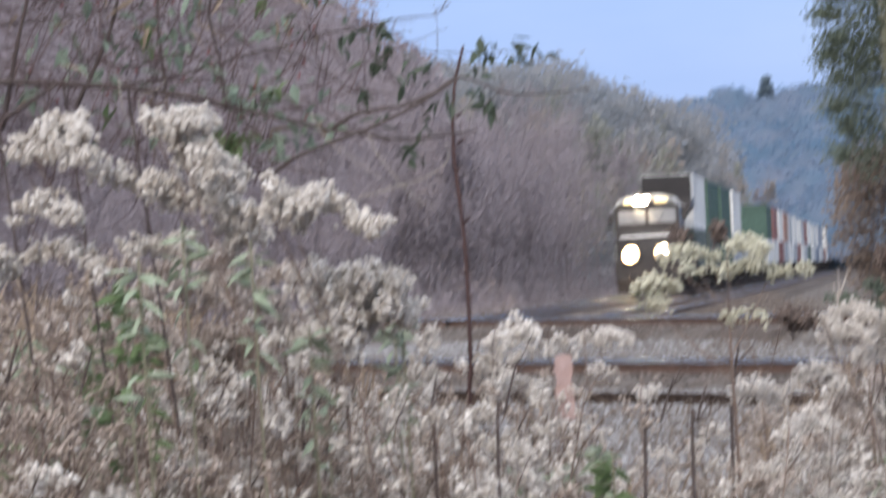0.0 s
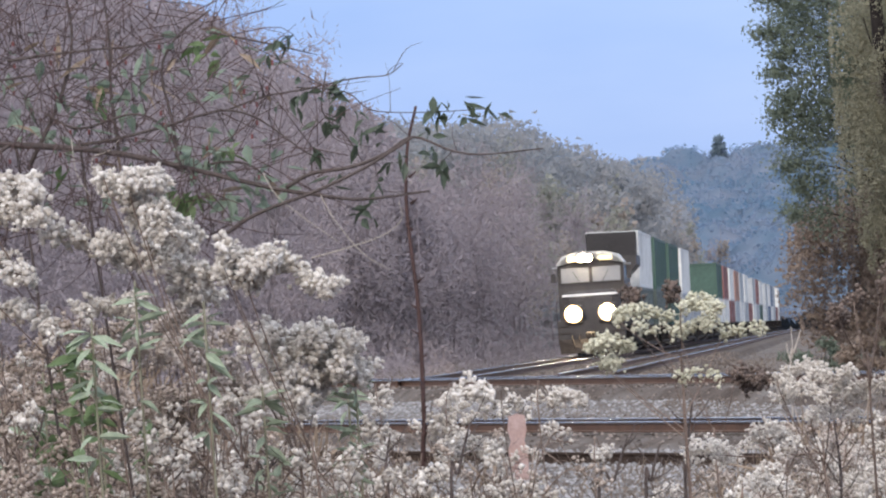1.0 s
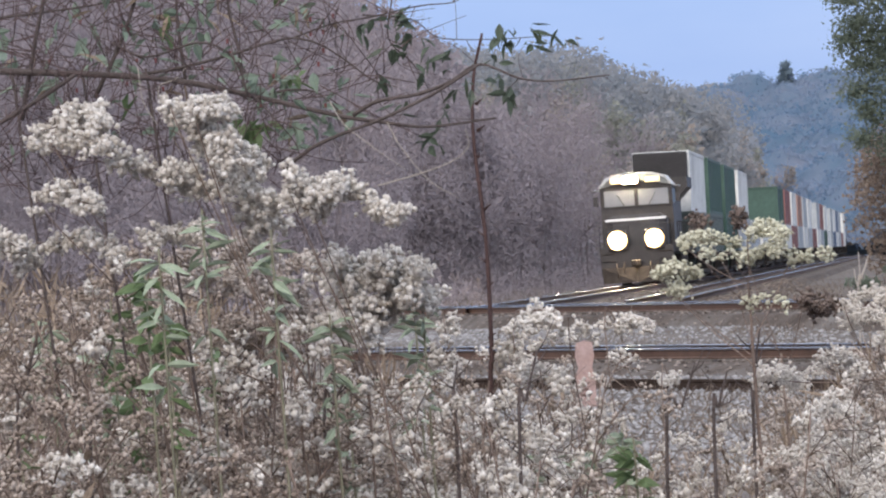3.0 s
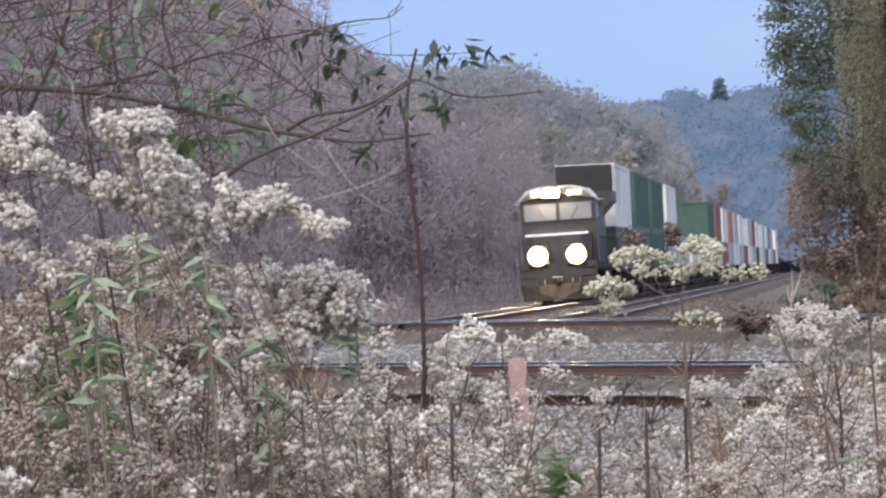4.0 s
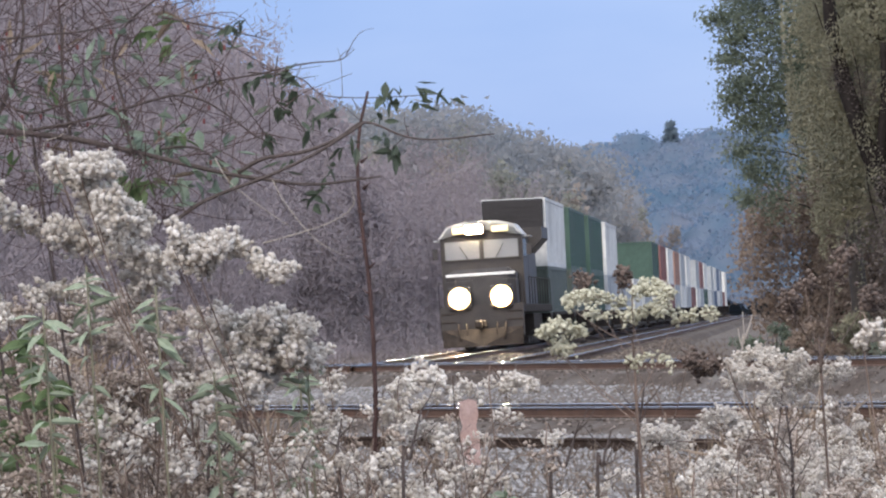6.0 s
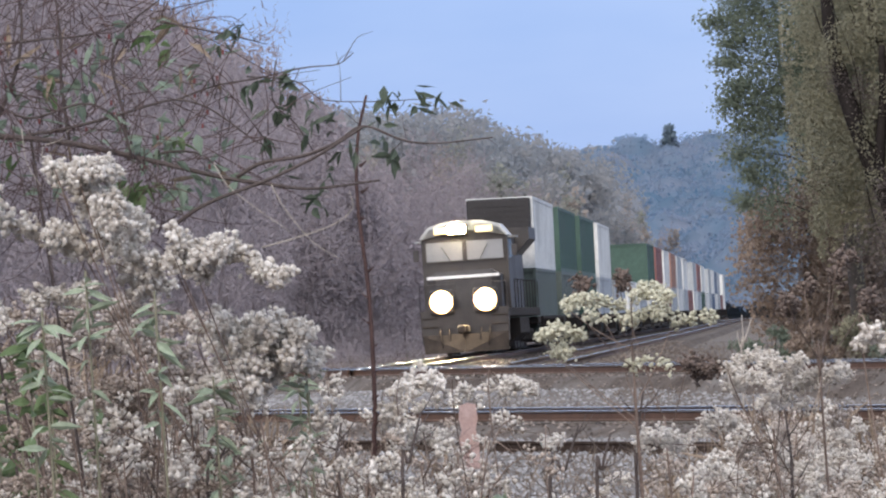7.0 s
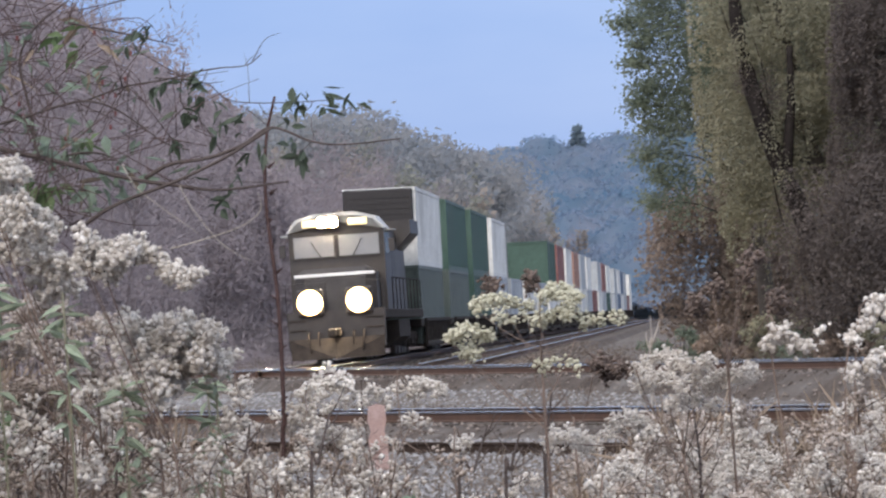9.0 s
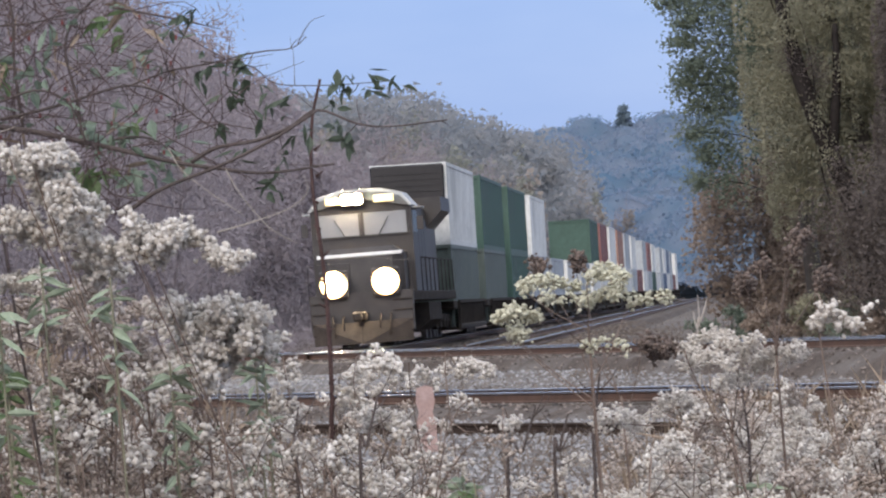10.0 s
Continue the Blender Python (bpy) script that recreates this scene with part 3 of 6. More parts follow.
    for sign in (-1, 1):
        win = part("windshield", Shape().box(sign * 0.71 - 0.63, sign * 0.71 + 0.63, cab_y0 - 0.03, cab_y0 - 0.008, 3.3, 3.96, 0.01), PANE, loco, "windshield pane with pale glare in its colour")
        fr = Shape()
        x0, x1 = sign * 0.71 - 0.68, sign * 0.71 + 0.68
        fr.box(x0, x1, cab_y0 - 0.045, cab_y0 - 0.005, 3.96, 4.01).box(x0, x1, cab_y0 - 0.045, cab_y0 - 0.005, 3.25, 3.3)
        fr.box(x0, x0 + 0.05, cab_y0 - 0.045, cab_y0 - 0.005, 3.3, 3.96).box(x1 - 0.05, x1, cab_y0 - 0.045, cab_y0 - 0.005, 3.3, 3.96)
        part("window_frame", fr, BLACK, win, "dark window frame")
        part("wiper", Shape().tube([(sign * 0.5, cab_y0 - 0.06, 3.28), (sign * 0.8, cab_y0 - 0.06, 3.8)], 0.012), UNDER, win)
        for k in (0, 1):
            side = part("side_window", Shape().box(sign * 1.5 - 0.012, sign * 1.5 + 0.012, cab_y0 + 0.35 + k * 0.95, cab_y0 + 1.15 + k * 0.95, 3.3, 3.95, 0.005), PANE, loco)
        part("sunshade", Shape().box(sign * 1.62 - 0.14, sign * 1.62 + 0.14, cab_y0 + 0.3, cab_y0 + 2.1, 4.0, 4.05, 0.01), GREYPAINT, loco)
        part("mirror", Shape().box(sign * 1.72 - 0.1, sign * 1.72 + 0.1, cab_y0 + 0.2, cab_y0 + 0.25, 3.35, 3.75, 0.01), BLACK, loco)
        part("number_board", Shape().box(sign * 0.72 - 0.3, sign * 0.72 + 0.3, cab_y0 - 0.2, cab_y0 - 0.1, 4.24, 4.46, 0.02), NUMBERLIT, loco, "lit number board")
    # headlight on the cab roof, two lamps side by side
    hl = part("headlight", Shape().box(-0.58, 0.14, cab_y0 - 0.3, cab_y0 - 0.1, 4.18, 4.56, 0.05), BLACK, loco, "twin headlight housing")
    # this plate glows in place of the headlight's halo
    part("reflector", Shape().box(-0.54, 0.1, cab_y0 - 0.315, cab_y0 - 0.3, 4.22, 4.52, 0.006), LAMPHALO, hl, "reflector glowing as the lamp's halo")
    for sign in (-1, 1):
        part("lens", Shape().disc_y(cab_y0 - 0.34, cab_y0 - 0.316, sign * 0.165 - 0.22, 4.37, 0.155), LAMP, hl, "burning lamp")
    for sign in (-1, 1):
        d = part("ditch_light", Shape().box(sign * 0.76 - 0.41, sign * 0.76 + 0.41, 0.12, 0.42, 1.46, 2.3, 0.06), BLACK, loco, "ditch light housing")
        # disc and lens are oversized, their glow imitates the lamp's bloom
        part("reflector", Shape().disc_y(0.1, 0.118, sign * 0.76, 1.88, 0.4), LAMPHALO, d, "reflector glowing as the lamp's halo")
        part("lens", Shape().disc_y(0.07, 0.098, sign * 0.76, 1.88, 0.28), LAMP, d, "burning lamp")
    # long hood, radiator wings, tank
    part("long_hood", Shape().sweep([(-0.95, 1.55), (0.95, 1.55), (0.95, 4.2), (0.7, 4.45), (-0.7, 4.45), (-0.95, 4.2)], 4.95, 17.2), BLACK, loco, "black engine hood")
    for k in range(9):
        for sign in (-1, 1):
            part("hood_door", Shape().box(sign * 0.96 - 0.02, sign * 0.96 + 0.02, 5.3 + k * 1.3, 6.45 + k * 1.3, 1.8, 3.9, 0.008), BLACK, loco)
    part("radiator", Shape().sweep([(-0.95, 1.55), (0.95, 1.55), (0.95, 3.6), (1.5, 4.15), (1.5, 4.6), (-1.5, 4.6), (-1.5, 4.15), (-0.95, 3.6)], 17.2, 21.9), BLACK, loco, "flared black radiator wings")
    part("inverter_box", Shape().box(-1.4, -0.98, 5.0, 9.0, 1.6, 3.9, 0.05), BLACK, loco)
    part("fuel_tank", Shape().sweep([(-1.1, 0.35), (1.1, 0.35), (1.45, 0.65), (1.45, 1.2), (-1.45, 1.2), (-1.45, 0.65)], 8.2, 14.2), UNDER, loco)
    for k in range(3):
        part("roof_fan", Shape().tube([(0, 12.5 + k * 1.5, 4.44), (0, 12.5 + k * 1.5, 4.6)], 0.6, 0.6, 18), UNDER, loco)
    horn = Shape()
    for x in (-0.2, 0, 0.2):
        horn.tube([(x, 5.6, 4.66), (x, 5.1, 4.66)], 0.03, 0.09, 8)
    part("horn", horn.tube([(0, 5.6, 4.44), (0, 5.6, 4.66)], 0.04), UNDER, loco)
    truck_part(loco, 3.9, 3)
    truck_part(loco, 18.4, 3)
    TRAIN.append((loco, 0.0))


def container_meshes(length):
    """Corrugated body, end frame and doors shared by all the boxes of one length."""
    w, h = 1.295, 2.78
    out = {}
    pitch, deep = 0.32, 0.045
    y = 0.25
    prof = []
    while y < length - 0.35:
        prof += [(y, 0.0), (y + 0.05, deep), (y + 0.16, deep), (y + 0.21, 0.0)]
        y += pitch
    prof = [(0.12, 0.0)] + prof + [(length - 0.12, 0.0)]
    s = Shape()
    for sign in (-1, 1):
        v = [(sign * (w - 0.02 - d), yy, z) for z in (0.16, h - 0.12) for yy, d in prof]
        n = len(prof)
        f = [(i, i + 1, n + i + 1, n + i) for i in range(n - 1)]
        s.add(v, f if sign > 0 else [q[::-1] for q in f])
    s.box(-w + 0.04, w - 0.04, 0.05, length - 0.05, h - 0.1, h - 0.01, 0.01)
    s.box(-w + 0.06, w - 0.06, 0.06, 0.1, 0.14, h - 0.1)
    s.box(-w + 0.04, w - 0.04, 0.05, length - 0.05, 0.02, 0.16)
    out["body"] = s
    fr = Shape()
    for x in (-w, w - 0.12):
        for yy in (0.0, length - 0.16):
            fr.box(x, x + 0.12, yy, yy + 0.16, 0.0, h, 0.01)
        fr.box(x, x + 0.12, 0.16, length - 0.16, 0.0, 0.15).box(x, x + 0.12, 0.16, length - 0.16, h - 0.12, h)
    for yy in (0.0, length - 0.12):
        fr.box(-w + 0.12, w - 0.12, yy, yy + 0.12, 0.0, 0.15).box(-w + 0.12, w - 0.12, yy, yy + 0.12, h - 0.12, h)
    out["frame"] = fr
    door = Shape().box(-w + 0.14, -0.01, length - 0.09, length - 0.04, 0.17, h - 0.14, 0.01)
    out["door"] = door
    rods = Shape()
    for x in (-0.95, -0.35):
        rods.tube([(x, length - 0.02, 0.15), (x, length - 0.02, h - 0.13)], 0.02)
    out["lock_rods"] = rods
    return out


BOX_LENGTH = 16.15
BOX_SHAPES = container_meshes(BOX_LENGTH)
BOX_CACHE = {}


def build_container(colour, behind, z, front=""):
    if colour not in BOX_CACHE:
        mat = BOX_PAINT[colour]
        BOX_CACHE[colour] = {k: s.mesh(k, GALV if k == "lock_rods" else mat) for k, s in BOX_SHAPES.items()}
    me = BOX_CACHE[colour]
    words = {"greygreen": "faded green", "dark": "dark brown"}.get(colour, colour)
    c = thing("shipping_container", words + " corrugated steel container stacked on a well car", "container", "containers on the train")
    part("body", me["body"], None, c)
    part("frame", me["frame"], None, c)
    for flip in (0, 180):
        d = part("door", me["door"], None, c)
        d.matrix_basis = pose(0 if not flip else 1.305, 0, 0)
    part("lock_rods", me["lock_rods"], None, c)
    if front:
        s = Shape().box(-1.28, 1.2, -0.22, -0.004, 1.25, 2.74, 0.05)
        unit = part("cooling_unit", s, BOX_PAINT[front], c, "dark cooling unit on the front end")
        for k in range(6):
            part("slat", Shape().box(-1.1, 1.05, -0.24, -0.222, 1.42 + k * 0.2, 1.5 + k * 0.2), BOX_PAINT[front], unit)
    TRAIN.append((c, behind, z))


def well_car_meshes():
    m = {}
    s = Shape()
    s.sweep([(0, 0.28), (0.09, 0.28), (0.09, 0.4), (0.03, 0.45), (0.03, 1.1), (0.09, 1.15), (0.09, 1.25), (0, 1.25)], 0.9, BOX_LENGTH + 0.7)
    for k in range(12):
        s.box(0.03, 0.085, 1.4 + k * 1.3, 1.48 + k * 1.3, 0.42, 1.14)
    m["side_sill"] = s.mesh("side_sill", UNDER)
    m["well_floor"] = Shape().box(-1.35, 1.35, 0.9, BOX_LENGTH + 0.7, 0.24, 0.34, 0.02).mesh("well_floor", UNDER)
    m["end_platform"] = Shape().box(-1.4, 1.4, -0.9, 0.9, 0.95, 1.22, 0.03).box(-0.3, 0.3, -0.9, 1.0, 0.75, 0.95).box(-0.1, 0.1, -1.6, 1.6, 0.72, 0.9).mesh("end_platform", UNDER)
    return m


CAR = well_car_meshes()
CAR_PITCH = 21.0


def build_car(behind, roll):
    car = thing("well_car", "dark grimy railway well car under stacked containers", "railway car", "well cars of the train")
    a = part("side_sill", CAR["side_sill"], None, car)
    a.matrix_basis = pose(1.4, 0, 0)
    b = part("side_sill", CAR["side_sill"], None, car)
    b.matrix_basis = pose(-1.4, BOX_LENGTH + 1.6, 0, 0, 0, 180)
    part("well_floor", CAR["well_floor"], None, car)
    for y in (0.0, BOX_LENGTH + 1.6):
        p = part("end_platform", CAR["end_platform"], None, car)
        p.matrix_basis = pose(0, y, 0)
        truck_part(car, y, 2, roll)
    TRAIN.append((car, behind, 0.0))


def build_train():
    build_locomotive()
    upper = ["white", "green", "green", "white", "", "", "", "green", "red", "white", "orange", "grey", "white", "", "grey", "red", "white", "",
             "grey", "white", "blue", "grey", "", "white"]
    lower = ["greygreen", "greygreen", "green", "grey", "grey", "white", "grey", "white", "white", "red", "grey", "white", "grey", "red", "white", "grey",
             "green", "white", "grey", "blue", "white", "grey", "red", "white"]
    for k, (u, lo) in enumerate(zip(upper, lower)):
        y = 22.6 + k * CAR_PITCH
        build_car(y, k < 3)
        build_container(lo, y + 0.8, 0.345)
        if u:
            build_container(u, y + 0.8, 3.13, "dark" if k == 0 else "")


build_train()


# ---- trees and woods ----
def tree_mass(rng, centre, radii, count):
    """Random places in a lumpy cloud: billows of leaves, most of them near the outside."""
    radii = np.asarray(radii, dtype=float)
    lumps = max(6, count // 110) if count < 5000 else 70
    c = rng.normal(size=(lumps, 3))
    c /= np.linalg.norm(c, axis=1)[:, None]
    c *= rng.uniform(0.25, 1.0, (lumps, 1)) ** 0.6
    pick = rng.integers(0, lumps, count)
    d = np.clip(rng.normal(size=(count, 3)), -1.7, 1.7)
    d *= 0.13 * radii if count < 5000 else (0.2 * radii.min() * rng.uniform(0.6, 1.25, lumps))[pick][:, None]
    return np.asarray(centre) + c[pick] * radii + d


def hanging(rng, centre, radii, strands, leaves):
    """Places along vine strands that hang down the outside of a crown."""
    a = rng.uniform(0, 2 * math.pi, strands)
    top = rng.uniform(-0.7, 0.95, strands)
    r = np.sqrt(1 - np.clip(top, -0.9, 0.9) ** 2) * rng.uniform(0.8, 1.1, strands)
    long = rng.uniform(0.6, 2.6, strands)
    pick = np.repeat(np.arange(strands), leaves)
    t = rng.random(len(pick))
    p = np.stack([np.cos(a[pick]) * r[pick] * radii[0], np.sin(a[pick]) * r[pick] * radii[1], top[pick] * radii[2] - t * long[pick]], axis=1)
    return np.asarray(centre) + p + rng.normal(size=p.shape) * 0.07


def limb_lines(rng, base, top, count, reach, start=0.3):
    lines = []
    for k in range(count):
        t = start + (1 - start) * (k + rng.random()) / count
        p = base.lerp(top, t)
        a = rng.uniform(0, 2 * math.pi)
        r = reach * (1.15 - t) * rng.uniform(0.6, 1.2)
        q = p + Vector((math.cos(a) * r, math.sin(a) * r, r * rng.uniform(0.4, 1.0)))
        mid = (p + q) / 2 + Vector(rng.normal(size=3) * r * 0.08)
        lines.append((p, mid, q))
    return lines


def build_tree(name, label, x, y, height, spread, leaf, leaf_size, count, seed, lean=(0, 0), bare=0.25, trunk_r=0.22, twigs=0, strands=0):
    rng = np.random.default_rng(seed)
    z = ground_height(x, y) - 0.1
    t = thing(name, label, "tree", "", pose(x, y, z))
    top = Vector((lean[0], lean[1], height * 0.92))
    base = Vector((0, 0, 0))
    s = Shape().tube(bend([base, Vector((lean[0] * 0.3, lean[1] * 0.3, height * 0.35)), Vector((lean[0] * 0.75, lean[1] * 0.75, height * 0.7)), top], 4), trunk_r, trunk_r * 0.25, 8)
    lines = limb_lines(rng, base, top, 12, spread, bare)
    ends = []
    for p, m, q in lines:
        s.tube([p, m, q], trunk_r * 0.4, trunk_r * 0.08, 5)
        ends.append(q)
        for k in range(twigs):
            a = m.lerp(q, rng.uniform(0, 1))
            b = a + Vector(rng.normal(size=3)) * spread * 0.28
            s.tube([a, b], trunk_r * 0.09, trunk_r * 0.03, 3)
    part("trunk", s, BARK, t, "bare brown trunk and limbs")
    crown = Shape()
    places = [tree_mass(rng, (lean[0] * 0.7, lean[1] * 0.7, height * (1 + bare) / 2), (spread, spread, height * (1 - bare) / 2), count)]
    if strands:
        places.append(hanging(rng, (lean[0] * 0.7, lean[1] * 0.7, height * (1 + bare) / 2), (spread, spread, height * (1 - bare) / 2), strands, 130))
    crown.leaves(np.concatenate(places), leaf_size * 1.15, rng, 1.0, single=True)
    part("crown", crown, leaf, t)
    return t


# how high the woods reach (bearing against elevation): beside the line, and on the ridges behind
NEAR_WOOD = ((-130, 90), (-94, 81), (-61, 67), (-50, 61), (-43, 56), (-37, 51), (-33, 45), (-27, 34), (-10, 30), (20, 24))
RIDGE = ((-60, 42), (-45, 44), (-33, 45), (-24, 43), (-15, 43.4), (-7, 45.4), (-3, 43), (1, 39), (10, 37.6), (14, 35), (21, 35.2), (26, 32), (32, 26))
FAR_RIDGE = ((-60, 34), (4, 34), (20, 32.4), (25.6, 34), (28, 36.3), (31, 35.8), (33.4, 34.3), (39, 34.4), (42.5, 37), (48, 38), (52.5, 36.6), (90, 37), (200, 36))


def reach(outline, b):
    return np.interp(b, [p[0] for p in outline], [p[1] for p in outline])


def wood_height(x, y, h, slack):
    """A tree's height, kept under the line of the wood's tops."""
    b = 1000 * x / y
    e = max(reach(NEAR_WOOD, b), reach(RIDGE, b) - 4)
    return max(4.0, min(h, EYE.z + (e - slack) * y / 1000 - ground_height(x, y)))


def crowns(rng, shape, outline, span, depth, count, radius, blades, size, clear=9.0, low=0.1):
    """Fills a slope of trees with lumpy crowns whose tops lie at or under the outline."""
    for k in range(count):
        y = rng.uniform(*depth)
        b = rng.uniform(*span)
        x = b * y / 1000
        if x > main_x(y) - clear:
            continue
        r = rng.uniform(*radius)
        e = reach(outline, b + r * 300 / y) * 0.5 + reach(outline, b - r * 300 / y) * 0.5
        u = 1 - rng.random() * rng.random() * (1 - low) if k % 3 else rng.uniform(low, 1)
        top = EYE.z + e * u * y / 1000 - rng.uniform(0, 0.12) * r
        tall = r * rng.uniform(0.9, 1.5)
        d = rng.normal(size=(blades, 3))
        d *= (rng.random((blades, 1)) ** 0.4) / np.linalg.norm(d, axis=1)[:, None]
        p = np.array((x, y, top - tall)) + (d + rng.normal(size=d.shape) * 0.1) * np.array((r, r, tall))
        shape.leaves(p, size, rng, 0.55, single=True)


def build_woods():
    """The wood along the line: trees in a band beside the track, as one uncountable mass for each kind of foliage."""
    rng = np.random.default_rng(5)
    kinds = {"bare_wood": (WOODGREY, "grey leafless wood beside the railway"), "autumn_wood": (WOODOLIVE, "dull olive autumn wood beside the railway"),
             "ochre_wood": (WOODOCHRE, "faded ochre autumn trees in the wood")}
    shapes = {k: Shape() for k in kinds}
    trunks = Shape()
    for k in range(190):
        y = 185 + 620 * rng.random() ** 1.25
        off = 8.5 + rng.uniform(0, 1) ** 1.3 * (14 + 0.05 * y)
        x = main_x(y) - off
        h = wood_height(x, y, rng.uniform(11, 16) * (1 + 0.1 * min(1, off / 30)) + max(0, (y - 330)) * 0.006, rng.uniform(1, 7))
        r = rng.uniform(2.2, 4.2)
        z = ground_height(x, y)
        d = rng.random()
        name = "bare_wood" if d < (0.97 if y < 330 else 0.45) else ("autumn_wood" if d < 0.85 else "ochre_wood")
        lean = rng.normal(size=2) * 0.6
        trunks.tube([(x, y, z - 0.2), (x + lean[0], y, z + h * 0.5), (x + lean[0] * 1.5, y, z + h * 0.95)], 0.07, 0.02, 5)
        for j in range(9):
            a = rng.uniform(0, 6.28)
            zz = z + h * rng.uniform(0.25, 0.8)
            rr = r * rng.uniform(0.6, 1.0)
            trunks.tube([(x + lean[0], y, zz), (x + math.cos(a) * rr, y + math.sin(a) * rr, zz + rr * 0.8)], 0.045, 0.012, 3)
        n = (2600 if name == "bare_wood" else 1300) if y < 400 else 900
        if name == "bare_wood":
            p = tree_mass(rng, (x + lean[0], y, z + h * 0.55), (r, r, h * 0.46), n)
            shapes[name].leaves(p, 0.42, rng, 0.11, droop=(0, 0, 0.3), single=True)
        else:
            p = tree_mass(rng, (x + lean[0], y, z + h * 0.55), (r, r, h * 0.45), n)
            shapes[name].leaves(p, 0.3 if y < 400 else 0.45, rng, 0.8)
    # taller bare trees at the near end of the wood
    for k in range(34):
        y = rng.uniform(200, 290)
        x = y * rng.uniform(-0.13, -0.055)
        h = wood_height(x, y, rng.uniform(18, 27), rng.uniform(-4, 6))
        r = rng.uniform(3.0, 4.6)
        z = ground_height(x, y)
        trunks.tube([(x, y, z - 0.2), (x + 0.2, y, z + h * 0.5), (x + 0.5, y, z + h * 0.95)], 0.09, 0.02, 5)
        for j in range(14):
            a = rng.uniform(0, 6.28)
            zz = z + h * rng.uniform(0.3, 0.85)
            rr = r * rng.uniform(0.6, 1.0)
            trunks.tube([(x + 0.2, y, zz), (x + math.cos(a) * rr, y + math.sin(a) * rr, zz + rr * 0.8)], 0.05, 0.012, 3)
        p = tree_mass(rng, (x, y, z + h * 0.55), (r, r, h * 0.46), 3600)
        shapes["bare_wood"].leaves(p, 0.42, rng, 0.11, droop=(0, 0, 0.3), single=True)
    # low brush at the foot of the wood
    n = 34000
    y = 150 + 450 * rng.random(n) ** 1.4
    x = 2.90 + 0.0612 * (y - 234.3) - 6.0 - rng.random(n) ** 1.5 * 12
    z = -0.05 + rng.random(n) ** 1.6 * (1.0 + 4.0 * np.clip((2.90 + 0.0612 * (y - 234.3) - 6 - x) / 6, 0, 1))
    shapes["bare_wood"].leaves(np.stack([x, y, z], axis=1), 0.36, rng, 0.09, single=True, droop=(0, 0, 0.6))
    # the closed mass of the wood behind its edge, and the ridge that shows over it
    crowns(rng, shapes["bare_wood"], NEAR_WOOD, (-125, 15), (265, 350), 460, (1.8, 3.4), 620, 0.4, 12.0, 0.0)
    # the ridge trees' colour has the mist mixed in
    kinds["ridge_wood"] = (MISTWOOD, "grey-olive trees on the ridge behind the wood, mist mixed into their colour")
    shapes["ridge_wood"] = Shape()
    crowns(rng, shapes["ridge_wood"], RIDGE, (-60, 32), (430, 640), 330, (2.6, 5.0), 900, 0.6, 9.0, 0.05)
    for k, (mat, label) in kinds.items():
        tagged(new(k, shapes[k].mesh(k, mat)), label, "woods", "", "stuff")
    tagged(new("wood_trunks", trunks.mesh("wood_trunks", WOODGREY)), "grey trunks and limbs of the lineside wood", "woods", "", "stuff")


